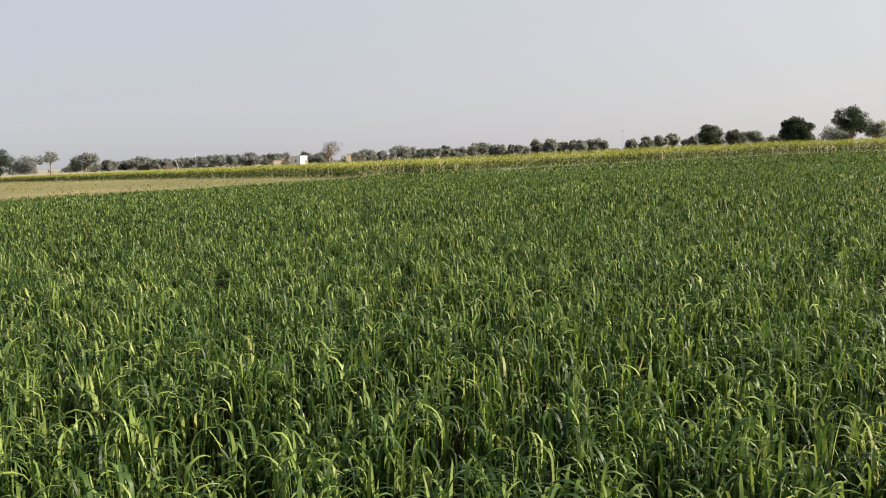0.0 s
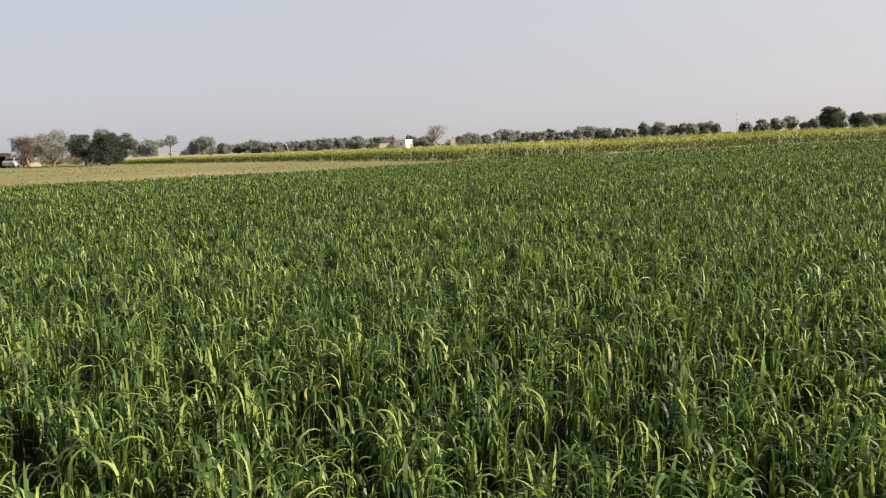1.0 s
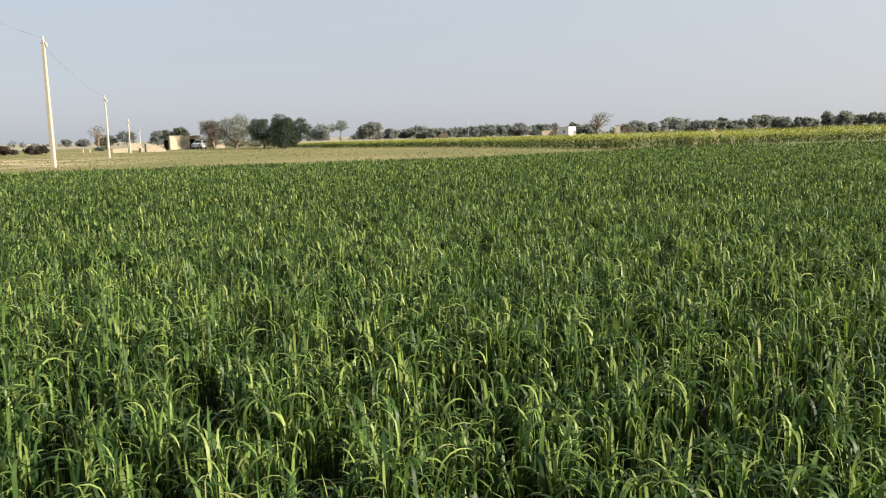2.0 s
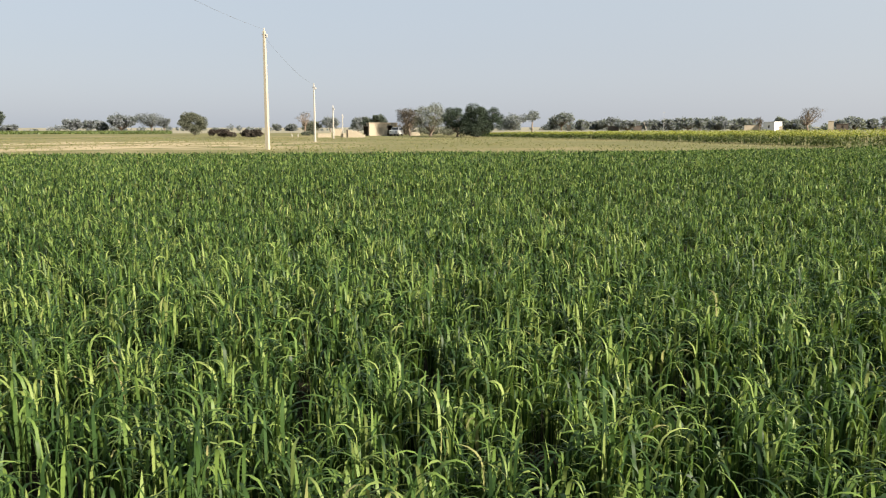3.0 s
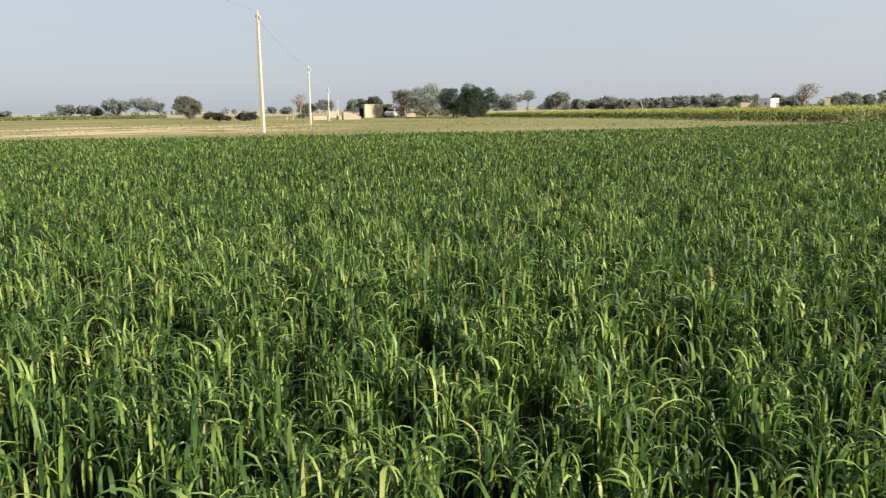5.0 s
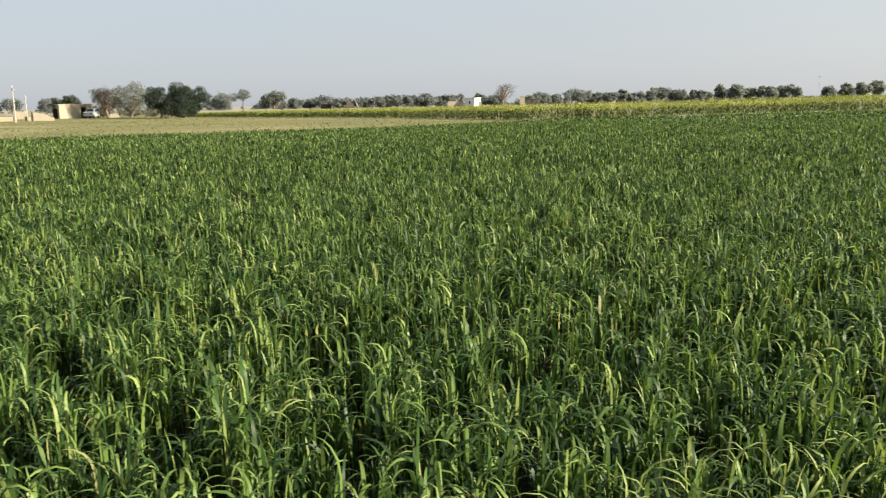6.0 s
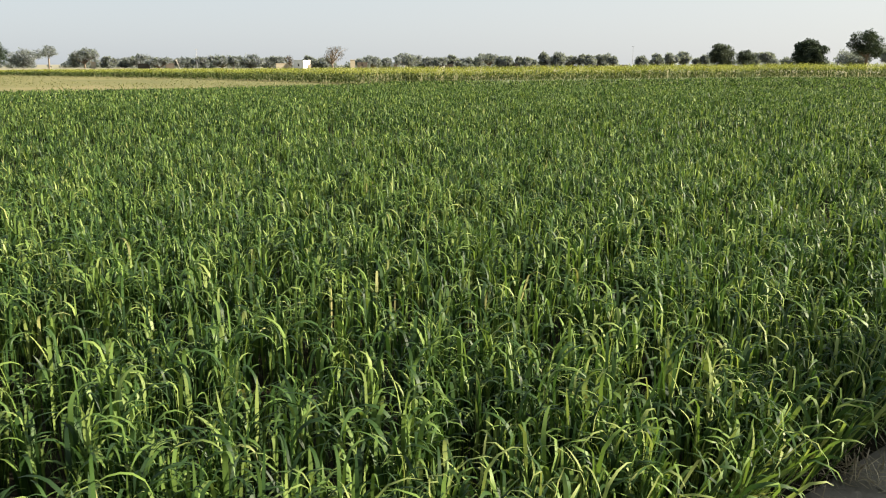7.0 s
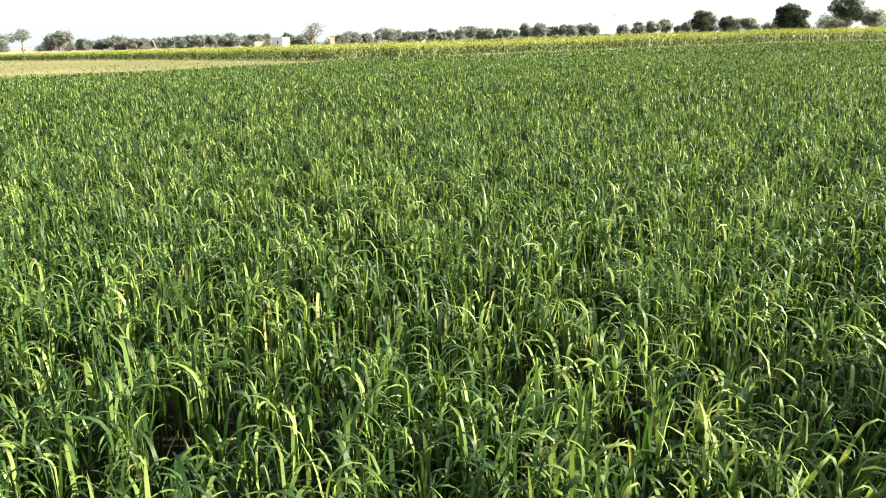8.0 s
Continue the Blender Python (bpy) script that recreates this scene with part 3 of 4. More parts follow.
RIGHT_TREES = [(-13.4, 5.4, 4.9), (-14.3, 6.9, 4.4), (-15.2, 6.5, 5.5), (-16.0, 7.1, 4.0), (-16.9, 4.8, 5.5), (-17.4, 5.3, 3.3), (-20.4, 7.3, 5.5), (-21.2, 7.1, 4.4),
               (-21.6, 4.2, 3.5), (-22.5, 4.8, 6.6), (-26.1, 7.3, 9.9), (-28.2, 8.1, 8.8)]
LEFT_TREES = [(66.0, 3.9, 7.0), (65.2, 2.3, 3.5), (60.6, 4.4, 4.7), (59.0, 2.3, 5.2), (55.4, 4.9, 7.0), (54.4, 4.4, 5.9), (53.7, 4.0, 4.7), (52.5, 6.4, 9.4),
              (42.6, 2.6, 3.5), (41.7, 2.6, 3.5), (36.9, 6.2, 7.0)]
# The whole line takes the leaf colour that has haze mixed in.
HAZY = "distant grey-green field tree in the tree line, haze in its colour"
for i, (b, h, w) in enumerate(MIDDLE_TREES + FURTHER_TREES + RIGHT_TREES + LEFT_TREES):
    tree(b, 330 + 14 * math.sin(i * 2.3), h, w * (1.2, 1.5, 1.05, 1.35)[i % 4], HAZED_CROWN, HAZY, 100 + i, trunk=(0.08, 0.25, 0.04)[i % 3], leaves=560, size=0.85, flat=(1.0, 0.8, 1.0, 1.0)[i % 4], gaps=0.3, group="far tree line")

tree(-18.5, 230, 7.5, 8.0, GREEN_CROWN, "broad grey-green tree behind the mustard field", 201, gaps=0.15, trunk=0.12, leaves=1800, size=0.44)
tree(-19.9, 240, 6.4, 4.9, GREEN_CROWN, "smaller grey-green tree beside a broad one", 202, gaps=0.15, trunk=0.12, leaves=1000, size=0.44)
tree(-23.7, 190, 7.3, 7.4, DARK_CROWN, "dense round dark green tree behind the mustard", 203, gaps=0.15, trunk=0.08, leaves=3000, size=0.42)
tree(-26.8, 200, 9.6, 10.0, DARK_CROWN, "tall spreading tree with an open crown and bare trunk", 204, trunk=0.38, leaves=1300, size=0.42, gaps=0.45)
tree(25.1, 280, 7.2, 5.8, HAZED_CROWN, "slender tree with a small high crown", 205, trunk=0.55, leaves=420, size=0.4)
tree(7.4, 280, 8.0, 8.1, BROWN_CROWN, "almost leafless tree with fanned bare branches", 206, trunk=0.25, leaves=500, size=0.3, open_crown=0.3)
tree(10.3, 280, 4.9, 3.2, BROWN_CROWN, "small almost leafless tree by the white house", 207, trunk=0.3, leaves=200, size=0.3, open_crown=0.3)
tree(62.75, 190, 7.3, 12.8, OLIVE_CROWN, "wide umbrella-shaped thorn tree with several pale trunks", 208, trunk=0.3, leaves=4200, size=0.42, stems=6)
tree(59.8, 260, 6.8, 7.5, GREEN_CROWN, "upright green tree on the field boundary", 209, gaps=0.15, leaves=1200, size=0.36)
tree(50.7, 300, 6.6, 9.9, HAZED_CROWN, "broad hazy tree standing alone", 210, leaves=1000, size=0.42)
tree(49.9, 300, 4.9, 5.0, HAZED_CROWN, "small hazy tree beside a broad one", 211, leaves=500, size=0.42)
tree(48.1, 165, 4.7, 6.6, OLIVE_CROWN, "compact round olive-green tree on the fallow field", 212, gaps=0.15, trunk=0.08, leaves=2200, size=0.27)
tree(39.0, 260, 4.7, 7.2, HAZED_CROWN, "low hazy tree behind the brick walls", 213, leaves=800, size=0.4)
tree(36.5, 240, 4.4, 3.6, GREEN_CROWN, "small green tree behind the pump house", 214, leaves=500, size=0.36)
tree(35.6, 220, 5.0, 5.0, GREEN_CROWN, "ragged green tree behind the pump house", 215, leaves=800, size=0.36)
tree(40.8, 230, 6.5, 4.8, BROWN_CROWN, "thin leafless tree on the horizon", 216, leaves=90, size=0.3, open_crown=0.4)
tree(68.4, 200, 6.9, 11.0, GREEN_CROWN, "wide dusty tree at the end of the field", 217, trunk=0.1, leaves=2400, size=0.42)
tree(33.6, 142.8, 5.2, 5.4, BROWN_CROWN, "sparse brownish tree beside the pump house", 218, trunk=0.25, leaves=1900, size=0.2, open_crown=0.1)
tree(32.15, 135, 5.5, 7.8, OLIVE_CROWN, "leafy olive-green tree beside the pump house", 219, gaps=0.1, trunk=0.12, leaves=2200, size=0.22)
tree(30.3, 128, 4.9, 6.6, DARK_CROWN, "dark green tree with a short trunk", 220, gaps=0.08, trunk=0.12, leaves=3000, size=0.22)
tree(28.8, 122, 5.1, 7.5, DARK_CROWN, "large dark green tree with foliage to the ground", 221, gaps=0.06, trunk=0.04, leaves=4600, size=0.24)
tree(29.05, 120.5, 2.3, 5.6, DARK_CROWN, "low dark green shrub at the foot of a large tree", 225, trunk=0.1, leaves=1700, size=0.22, name="bush", low=True)
tree(37.15, 270, 4.9, 5.2, HAZED_CROWN, "hazy blue-grey tree behind the brick walls", 226, trunk=0.15, leaves=900, size=0.36)
tree(33.9, 152, 2.1, 4.6, BROWN_CROWN, "low brown scrub under the trees by the pump house", 227, trunk=0.1, leaves=900, size=0.2, name="bush", low=True)
tree(32.3, 150, 1.7, 5.2, OLIVE_CROWN, "low olive scrub under the trees by the pump house", 228, trunk=0.1, leaves=900, size=0.2, name="bush", low=True)
tree(30.9, 146, 1.8, 4.8, OLIVE_CROWN, "low olive scrub behind a dark tree", 229, trunk=0.1, leaves=900, size=0.2, name="bush", low=True)
tree(40.65, 148, 0.85, 2.6, GREEN_CROWN, "small dark green shrub on the fallow field", 230, trunk=0.1, leaves=500, size=0.16, name="bush", low=True)
tree(40.3, 262, 3.6, 6.4, OLIVE_CROWN, "low grey scrub at the foot of a leafless tree", 231, trunk=0.1, leaves=900, size=0.36, name="bush", low=True)
tree(46.2, 127, 1.35, 4.6, BUSH_LEAF, "low dark brown thorn bush on the fallow field", 222, trunk=0.1, leaves=1500, size=0.2, name="bush", low=True)
tree(44.4, 127, 1.25, 4.1, BUSH_LEAF, "low dark brown thorn bush beside another", 223, trunk=0.1, leaves=1400, size=0.2, name="bush", low=True)
# Added bush, never in view: only its shadow reaches the crop's rim.
tree(-57.1, 4.92, 1.3, 2.1, OLIVE_CROWN, "rounded bush added out of view to shade the crop's rim", 224, trunk=0.1, leaves=1800, size=0.12, name="bush", low=True)


# ---- power poles and their wire ----
def power_pole(bearing, distance, height, label, mat=None, w0=0.15):
    base = new("power_pole")
    base.matrix_world = Matrix.Translation(place(bearing, distance)) @ pose(0, 0, 0, 0, 0, bearing - 38)
    tagged(base, label, "power pole", "poles across the fallow field")
    bm = bmesh.new()
    w1 = w0 * 0.62
    low = [bm.verts.new((sx * w0, sy * w0 * 0.7, -0.3)) for sx, sy in ((-1, -1), (1, -1), (1, 1), (-1, 1))]
    high = [bm.verts.new((sx * w1, sy * w1 * 0.7, height)) for sx, sy in ((-1, -1), (1, -1), (1, 1), (-1, 1))]
    bm.faces.new(high)
    for k in range(4):
        bm.faces.new((low[k], low[(k + 1) % 4], high[(k + 1) % 4], high[k]))
    bmesh.ops.bevel(bm, geom=list(bm.edges), offset=0.025, segments=1, affect="EDGES")
    part("shaft", bm, mat or CONCRETE, base)
    boxed("bracket", (-0.16, 0.2, -0.05, 0.05, height - 0.28, height - 0.18), STEEL, base, "grey steel bracket", 0.008)
    for x, z in ((0.0, height), (0.22, height - 0.42)):
        bm = bmesh.new()
        tube(bm, [(x, 0, z - 0.02), (x, 0, z + 0.05), (x, 0, z + 0.1), (x, 0, z + 0.16), (x, 0, z + 0.2)], [0.03, 0.055, 0.04, 0.055, 0.03], 8)
        part("insulator", bm, PALE_CONCRETE, base, "pale ceramic insulator")
    return base


power_pole(43.5, 57, 7.85, "tall cream concrete power pole at the wheat field's rim")
power_pole(40.2, 86, 5.75, "pale concrete power pole further along the line", PALE_CONCRETE, 0.11)
power_pole(38.9, 112, 4.2, "pale concrete power pole further along the line", PALE_CONCRETE, 0.105)
power_pole(38.25, 140, 3.5, "pale concrete power pole near the brick walls", PALE_CONCRETE, 0.105)


def wire(a, b, sag, label):
    bm = bmesh.new()
    pts = [Vector(a).lerp(Vector(b), k / 14) - Vector((0, 0, sag * 4 * (k / 14) * (1 - k / 14))) for k in range(15)]
    tube(bm, pts, [0.006] * 15, 5)
    return tagged(part("overhead_wire", bm, WIRE), label, "wire")


wire(place(43.5, 57, 7.95), (-5.0, -11.0, 8.0), 0.9, "thin grey overhead wire sagging from the tall pole")
wire(place(43.5, 57, 7.5), place(40.2, 86, 5.8), 0.4, "thin grey overhead wire between two power poles")
power_pole(155.6, 12.1, 7.85, "tall cream concrete power pole beside the path")


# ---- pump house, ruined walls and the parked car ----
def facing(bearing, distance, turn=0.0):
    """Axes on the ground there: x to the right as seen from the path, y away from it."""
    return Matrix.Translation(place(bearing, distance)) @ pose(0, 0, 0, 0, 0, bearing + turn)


def thing(name, m, label, category, group=""):
    base = new(name)
    base.matrix_world = m
    return tagged(base, label, category, group)


def pump_house():
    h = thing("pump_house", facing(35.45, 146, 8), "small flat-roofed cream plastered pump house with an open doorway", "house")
    boxed("wall", (-2.5, 0.75, -0.12, 0.12, -0.1, 2.15), PLASTER, h)
    boxed("wall", (1.6, 2.5, -0.12, 0.12, -0.1, 2.15), PLASTER, h)
    boxed("lintel", (0.75, 1.6, -0.118, 0.118, 1.75, 2.15), PLASTER, h, bevel=0.0)
    boxed("wall", (-2.5, -2.26, 0.12, 3.6, -0.1, 2.15), PLASTER, h)
    boxed("wall", (2.26, 2.5, 0.12, 3.6, -0.1, 2.15), PLASTER, h)
    boxed("wall", (-2.5, 2.5, 3.6, 3.84, -0.1, 2.15), PLASTER, h)
    boxed("roof", (-2.6, 2.6, -0.22, 3.94, 2.15, 2.3), PLASTER, h, "flat roof slab with a small overhang")
    boxed("door", (1.63, 1.69, 0.12, 0.95, 0.02, 1.72), DARK_WOOD, h, "dark wooden door standing open")
    boxed("door_frame", (0.75, 0.82, -0.13, 0.13, 0.0, 1.75), DARK_WOOD, h, bevel=0.005)


pump_house()


def ruined_wall(bearing, distance, length, h0, h1, label, turn=-8.0):
    """A crumbling wall of mud bricks, with a broken top that falls from one end to the other."""
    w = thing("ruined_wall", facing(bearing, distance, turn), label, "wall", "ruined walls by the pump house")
    g = random.Random(int(bearing * 10))
    def height(x):
        return h0 + (h1 - h0) * (x + length / 2) / length

    bm = bmesh.new()
    ends = [[bm.verts.new((x, y, z)) for y, z in ((-0.1, -0.1), (0.1, -0.1), (0.1, height(x) - 0.1), (-0.1, height(x) - 0.1))]
            for x in (-length / 2 + 0.03, length / 2 - 0.03)]
    bm.faces.new(ends[0])
    bm.faces.new(list(reversed(ends[1])))
    for a in range(4):
        bm.faces.new((ends[0][a], ends[1][a], ends[1][(a + 1) % 4], ends[0][(a + 1) % 4]))
    bmesh.ops.recalc_face_normals(bm, faces=list(bm.faces))
    part("mud_core", bm, PLASTER, w)
    z, k = -0.05, 0
    while z < max(h0, h1):
        x = -length / 2 + (0.0 if k % 2 else -0.2)
        while x < length / 2:
            e = x + g.uniform(0.36, 0.46)
            if z + 0.08 < height((x + e) / 2) + g.uniform(-0.05, 0.05):
                boxed("brick", (max(x, -length / 2), min(e, length / 2) - 0.008, -0.14 + g.uniform(-0.008, 0.008), 0.14, z, z + 0.153), PLASTER, w, bevel=0.012)
            x = e
        z += 0.16
        k += 1
    return w


ruined_wall(37.3, 122, 2.5, 1.15, 0.4, "crumbling cream mud-brick wall that slopes down at one end")
ruined_wall(38.2, 122.5, 0.75, 0.6, 0.65, "short stub of a cream mud-brick wall")
ruined_wall(39.5, 124, 2.0, 0.6, 0.5, "low stretch of a cream mud-brick wall")
ruined_wall(38.55, 150, 1.5, 1.2, 1.1, "low pale mud-brick wall behind the poles")
ruined_wall(33.2, 147, 1.5, 0.6, 0.5, "low pale mud-brick wall under the trees")
post = boxed("wooden_post", (-0.11, 0.11, -0.1, 0.1, -0.3, 1.15), DARK_WOOD)
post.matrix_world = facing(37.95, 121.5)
tagged(post, "dark wooden gate post beside a brick wall", "post")
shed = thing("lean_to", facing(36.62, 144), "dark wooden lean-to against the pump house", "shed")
boxed("side_panel", (-0.45, -0.38, -0.6, 0.6, 0, 1.6), DARK_WOOD, shed)
boxed("side_panel", (0.28, 0.35, -0.6, 0.6, 0, 1.6), DARK_WOOD, shed)
boxed("back_panel", (-0.38, 0.28, 0.5, 0.56, 0, 1.6), DARK_WOOD, shed)
boxed("roof", (-0.5, 0.4, -0.7, 0.66, 1.6, 1.68), DARK_WOOD, shed)


def car():
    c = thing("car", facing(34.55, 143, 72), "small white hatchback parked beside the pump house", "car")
    profile = [(-1.75, 0.3), (-1.78, 0.75), (-1.62, 0.92), (-0.85, 1.0), (-0.25, 1.46), (0.95, 1.5), (1.55, 1.0), (1.72, 0.85), (1.74, 0.3)]
    bm = bmesh.new()
    sides = [[bm.verts.new((x, y * (0.74 if z < 1.1 else 0.6), z)) for x, z in profile] for y in (-1, 1)]
    bm.faces.new(sides[0])
    bm.faces.new(list(reversed(sides[1])))
    for k in range(len(profile)):
        j = (k + 1) % len(profile)
        bm.faces.new((sides[0][k], sides[1][k], sides[1][j], sides[0][j]))
    bmesh.ops.recalc_face_normals(bm, faces=list(bm.faces))
    bmesh.ops.bevel(bm, geom=list(bm.edges), offset=0.05, segments=2, affect="EDGES")
    body = part("body", bm, CAR_PAINT, c)

    def pane(name, pts):
        bm = bmesh.new()
        bm.faces.new([bm.verts.new(p) for p in pts])
        bmesh.ops.solidify(bm, geom=list(bm.faces), thickness=0.015)
        part(name, bm, CAR_GLASS, body, "dark car glass")

    pane("windscreen", [(-0.83, -0.6, 1.06), (-0.83, 0.6, 1.06), (-0.33, 0.5, 1.44), (-0.33, -0.5, 1.44)])
    pane("rear_window", [(1.5, -0.56, 1.09), (1.5, 0.56, 1.09), (1.07, 0.48, 1.44), (1.07, -0.48, 1.44)])
    for y in (-1, 1):
        pane("side_window", [(-0.62, y * 0.75, 1.04), (0.3, y * 0.75, 1.04), (0.3, y * 0.635, 1.4), (-0.15, y * 0.635, 1.4)])
        pane("side_window", [(0.38, y * 0.75, 1.04), (1.3, y * 0.75, 1.04), (0.95, y * 0.635, 1.4), (0.38, y * 0.635, 1.4)])
    for x in (-1.1, 1.12):
        for y in (-0.68, 0.68):
            bm = bmesh.new()
            tube(bm, [(x, y - 0.09, 0.28), (x, y - 0.06, 0.28), (x, y + 0.06, 0.28), (x, y + 0.09, 0.28)], [0.24, 0.28, 0.28, 0.24], 16)
            tyre = part("wheel", bm, RUBBER, c)
            bm = bmesh.new()
            tube(bm, [(x, y - 0.1, 0.28), (x, y + 0.1, 0.28)], [0.16, 0.16], 12)
            part("rim", bm, STEEL, tyre, "grey steel rim")
    for y in (-0.5, 0.5):
        boxed("headlight", (-1.8, -1.68, y - 0.13, y + 0.13, 0.66, 0.8), CAR_GLASS, body)


car()
for b in (41.7, 41.3):
    stake = boxed("boundary_stake", (-0.06, 0.06, -0.06, 0.06, -0.2, 0.5), PALE_CONCRETE)
    stake.matrix_world = facing(b, 130)
    tagged(stake, "short pale concrete boundary stake in the stubble", "stake", "boundary stakes")


# ---- houses on the horizon ----
def far_house(bearing, distance, width, depth, height, mat, label, windows=2, turn=0.0):
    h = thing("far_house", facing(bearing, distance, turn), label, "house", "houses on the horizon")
    w = width / 2
    gaps, edge = [], -w
    for k in range(windows):
        c = -w + width * (k + 0.5) / windows
        gaps.append((c - 0.35, c + 0.35))
    for a, b in gaps + [(w, w)]:
        boxed("wall", (edge, a, 0, 0.22, -0.1, height), mat, h, bevel=0.0)
        if b > a:
            boxed("sill_wall", (a, b, 0.002, 0.218, -0.1, 1.0), mat, h, bevel=0.0)
            boxed("lintel", (a, b, 0.002, 0.218, 1.9, height), mat, h, bevel=0.0)
            boxed("window", (a, b, 0.12, 0.15, 1.0, 1.9), DARK_WOOD, h, "dark wooden window shutter", 0.0)
        edge = b
    boxed("wall", (-w, -w + 0.22, 0.22, depth, -0.1, height), mat, h, bevel=0.0)
    boxed("wall", (w - 0.22, w, 0.22, depth, -0.1, height), mat, h, bevel=0.0)
    boxed("wall", (-w, w, depth, depth + 0.22, -0.1, height), mat, h, bevel=0.0)
    boxed("roof", (-w - 0.1, w + 0.1, -0.12, depth + 0.32, height, height + 0.18), mat, h)


far_house(9.73, 300, 4.2, 4.0, 3.0, WHITEWASH, "small whitewashed flat-roofed house beyond the mustard", 1, -35)
far_house(10.7, 302, 5.4, 3.0, 1.85, PLASTER, "low cream annex beside the white house", 0)
far_house(9.1, 301, 2.1, 3.0, 1.5, PLASTER, "low cream shed beside the white house", 0)
far_house(6.1, 300, 1.7, 3.0, 3.2, PLASTER, "narrow cream brick building beyond the mustard", 0)
far_house(5.45, 304, 3.6, 4.0, 2.3, DARK_BRICK, "low dark brick building among trees", 1)
for b, w, h, mat, text in ((3.2, 1.4, 2.2, DARK_BRICK, "brown brick hut among the distant trees"), (-8.9, 1.6, 1.9, DARK_BRICK, "brown brick hut among the distant trees"),
                           (-0.45, 3.0, 2.4, DARK_BRICK, "brown brick hut among the distant trees"), (-5.05, 1.2, 2.6, DARK_BRICK, "brown brick hut among the distant trees"),
                           (-10.2, 3.4, 2.4, DARK_BRICK, "brown brick hut among the distant trees"), (-12.2, 2.6, 2.4, PLASTER, "small cream hut among the distant trees"),
                           (-19.2, 4.0, 2.2, PLASTER, "small cream hut among the distant trees"), (18.0, 3.0, 2.4, DARK_BRICK, "brown brick hut among the distant trees"),
                           (22.6, 1.6, 3.0, PLASTER, "small cream hut among the distant trees"), (19.6, 4.0, 2.2, DARK_BRICK, "brown brick hut among the distant trees")):
    far_house(b, 318, w, 3.0, h * 0.72, mat, text, 0)


def slim_pole(bearing, distance, height, label, radius=0.07, lean=0.0, mat=STEEL):
    bm = bmesh.new()
    tube(bm, [(0, 0, -0.3), (0, 0, height * 0.6), (0, 0, height)], [radius, radius * 0.85, radius * 0.7], 8)
    tube(bm, [(-0.45, 0, height - 0.2), (0.45, 0, height - 0.2)], [0.06, 0.06], 6)
    ob = part("far_pole", bm, mat)
    ob.matrix_world = facing(bearing, distance) @ pose(0, 0, 0, 0, lean, 0)
    return tagged(ob, label, "pole")


slim_pole(16.3, 300, 6.7, "distant pale power pole with a short crossarm")
slim_pole(-12.76, 300, 8.2, "distant slim power pole beyond the mustard")
slim_pole(17.4, 300, 3.3, "leaning whitewashed post among distant trees", 0.13, -18, PALE_CONCRETE)


# ---- far growth ----
def far_growth():
    """Low scrub between the distant trees, uneven along its top."""
    g = random.Random(51)
    clumps = []
    for k in range(760):
        b = g.uniform(-33, 28) if k % 4 else g.uniform(28, 74)
        rad = g.uniform(0.9, 2.6) * (1 + 0.3 * math.sin(b * 1.7) + 0.2 * math.sin(b * 4.3)) * (0.8 if b < 28 else 0.5)
        x, y, z = place(b, g.uniform(345, 400))
        clumps.append((x, y, rad * g.uniform(0.5, 1.0), rad, 0.85))
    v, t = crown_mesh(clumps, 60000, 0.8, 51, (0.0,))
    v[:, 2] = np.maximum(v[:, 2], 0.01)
    # Same leaf colour as the far trees, haze included.
    return tagged(link_mesh("far_scrub", tri_mesh("far_scrub", v, t), [HAZED_CROWN]), "low grey-green scrub along the horizon", "scrub", kind="stuff")


far_growth()


def far_crop():
    g = np.random.default_rng(61)
    n = 16000
    a, r = np.radians(g.uniform(49.5, 59.5, n)), g.uniform(205, 330, n)
    p = np.stack([-np.sin(a) * r, np.cos(a) * r, np.full(n, -0.02)], -1)
    v, t = strips(p, g.uniform(0, math.tau, n), g.uniform(0.4, 0.65, n), g.uniform(0.3, 0.6, n), g.uniform(0.3, 0.9, n), g.uniform(0, 1, n), g.normal(0, 1, n), (0.0, 0.5))
    return tagged(link_mesh("far_crop", tri_mesh("far_crop", v, t), [MUSTARD_GREEN]), "distant strip of light green standing crop", "crop", kind="stuff")


far_crop()


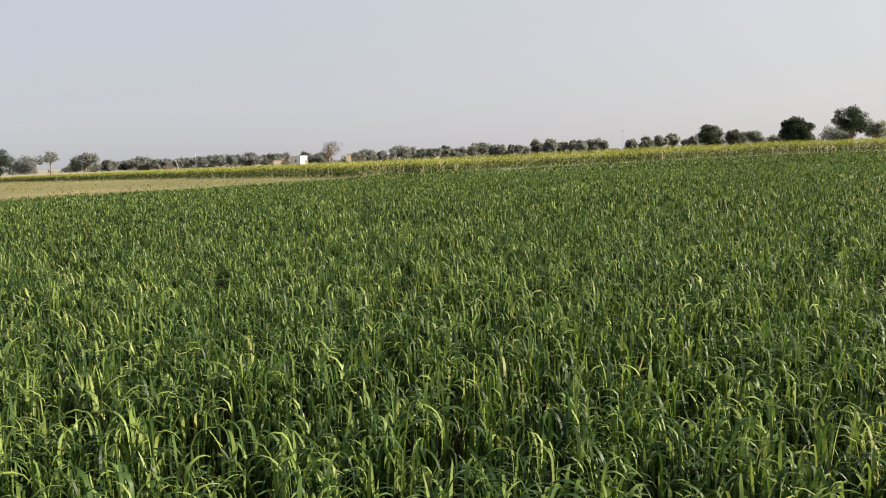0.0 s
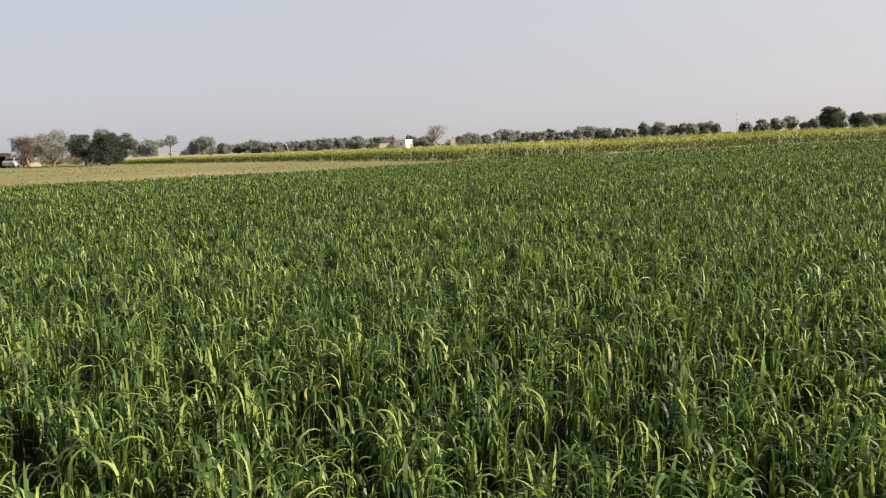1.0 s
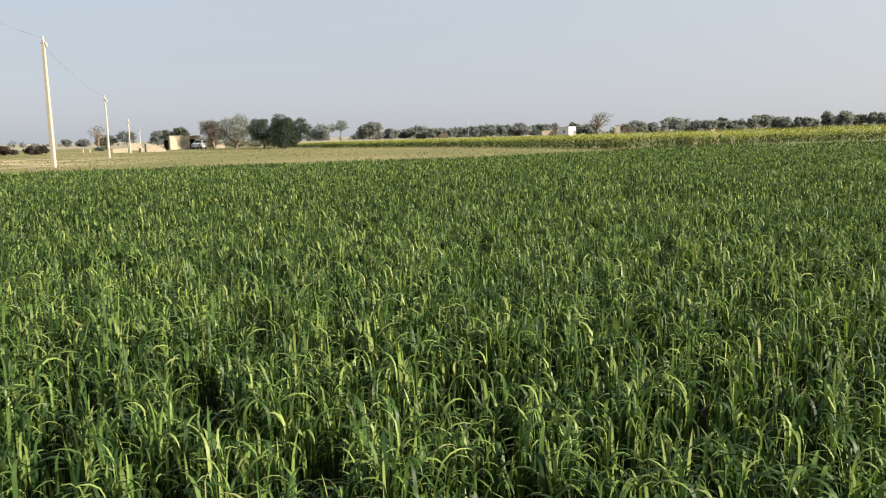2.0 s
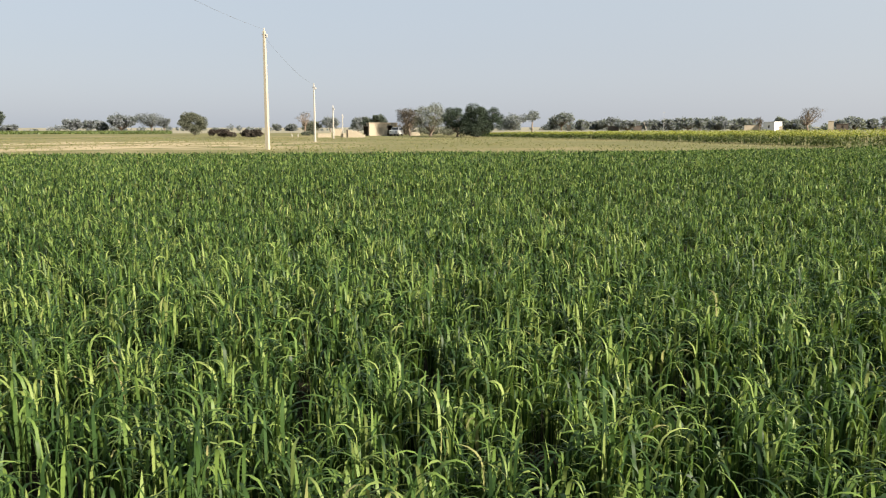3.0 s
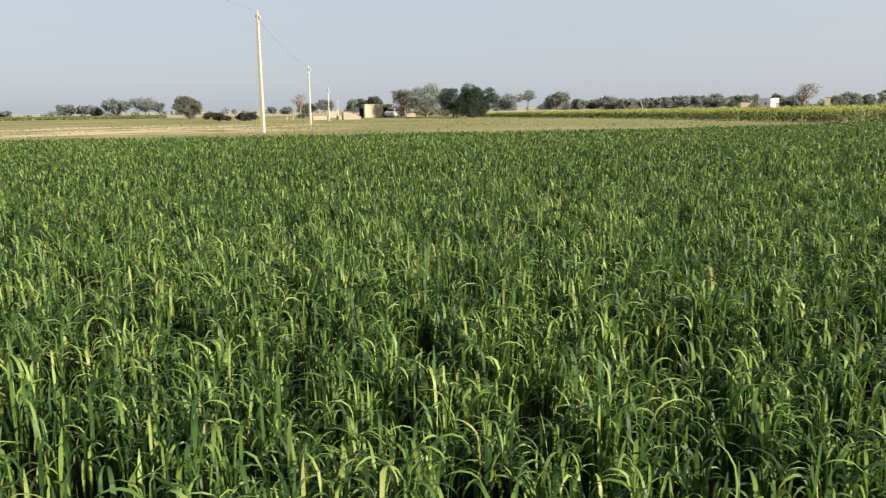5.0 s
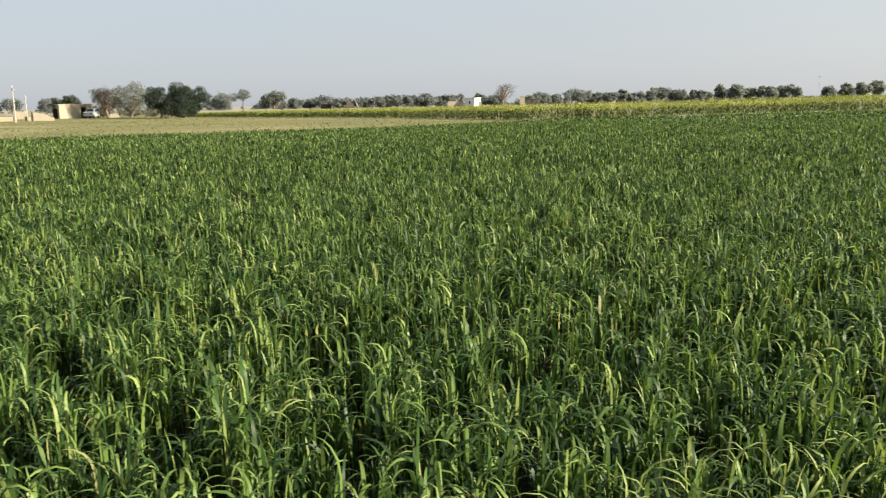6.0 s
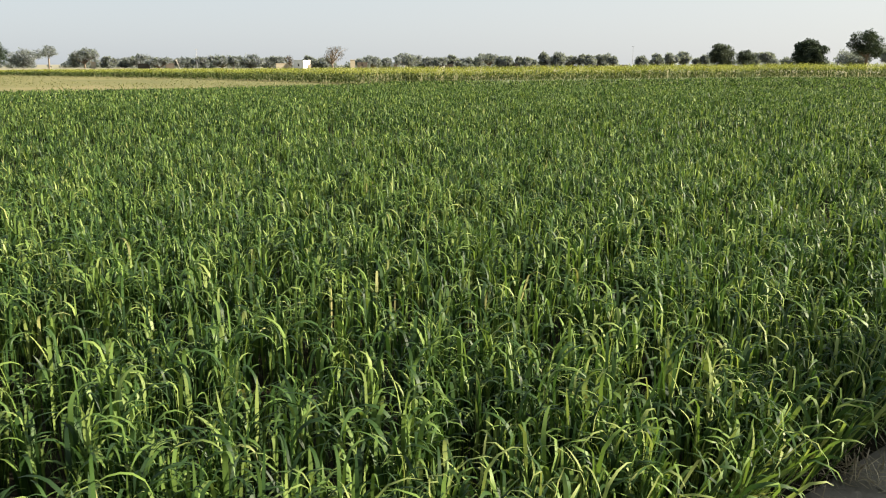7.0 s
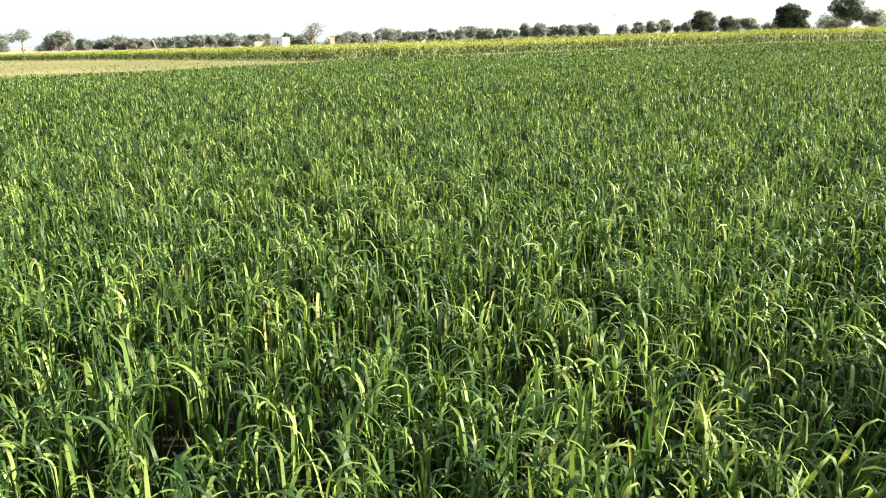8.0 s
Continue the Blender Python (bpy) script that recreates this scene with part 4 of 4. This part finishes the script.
# ---- the bare path's straw and clods ----
def rim_straw():
    """Loose straw along the rim, thicker in three heaps."""
    g = np.random.default_rng(81)
    n = 620
    along, out = g.uniform(-2.0, 4.0, n), np.abs(g.normal(0.12, 0.2, n))
    x = EDGE_POINT[0] + EDGE_WAY[0] * along + EDGE_WAY[1] * out
    y = EDGE_POINT[1] + EDGE_WAY[1] * along - EDGE_WAY[0] * out
    for cx, cy, count, wide in ((1.85, 2.95, 60, 0.05), (2.04, 2.91, 80, 0.06), (2.13, 2.85, 45, 0.06)):
        x, y = np.append(x, g.normal(cx, wide, count)), np.append(y, g.normal(cy, wide, count))
    n = len(x)
    lean = np.where(g.uniform(0, 1, n) < 0.25, g.uniform(0.2, 0.9, n), g.uniform(1.15, 1.6, n))
    v, t = strips(np.stack([x, y, np.full(n, 0.022) + g.uniform(0, 0.03, n)], -1), g.uniform(0, math.tau, n), g.uniform(0.03, 0.14, n), g.uniform(0.0025, 0.006, n),
                  lean, g.normal(0, 0.35, n), g.normal(0, 1, n), (0.0, 0.35, 0.7))
    return tagged(link_mesh("dry_straw", tri_mesh("dry_straw", v, t), [STRAW]), "scattered dry straw along the crop's rim", "straw", kind="stuff")


def dry_stalk(x, y, height, lean):
    """One cut stalk left standing, with a node half way up."""
    bm = bmesh.new()
    tube(bm, [(0, 0, -0.01), (0.1 * lean * height, 0, height * 0.5), (0.14 * lean * height, 0, height * 0.54), (lean * height, 0, height)],
         [0.0042, 0.0036, 0.0046, 0.003], 6)
    ob = part("dry_stalk", bm, STRAW)
    ob.location = (x, y, 0.0)
    tagged(ob, "pale dry stalk still standing at the crop's rim", "stalk", "dry stalks at the rim")


def clods():
    g = random.Random(91)
    bm = bmesh.new()
    for k in range(640):
        along, out = g.uniform(-2.0, 4.0), abs(g.gauss(0.3, 0.45))
        r = g.uniform(0.004, 0.008) if k % 6 else g.uniform(0.009, 0.018)
        m = Matrix.Translation((EDGE_POINT[0] + EDGE_WAY[0] * along + EDGE_WAY[1] * out, EDGE_POINT[1] + EDGE_WAY[1] * along - EDGE_WAY[0] * out, r * 0.1))
        made = bmesh.ops.create_icosphere(bm, subdivisions=1, radius=r, matrix=m @ pose(0, 0, 0, 0, 0, g.uniform(0, 360)) @ Matrix.Diagonal((1.3, 1.0, 0.6, 1)))
        for v in made["verts"]:
            v.co += Vector((g.uniform(-1, 1), g.uniform(-1, 1), g.uniform(-1, 1))) * r * 0.25
    return tagged(part("earth_clods", bm, GROUND), "small crumbled clods of dry grey-brown earth", "earth", kind="stuff")


for sx, sy, sh, sl in ((1.814, 2.978, 0.11, 0.03), (1.894, 3.005, 0.075, -0.05), (2.05, 2.94, 0.07, 0.5)):
    dry_stalk(sx, sy, sh, sl)
rim_straw()
clods()
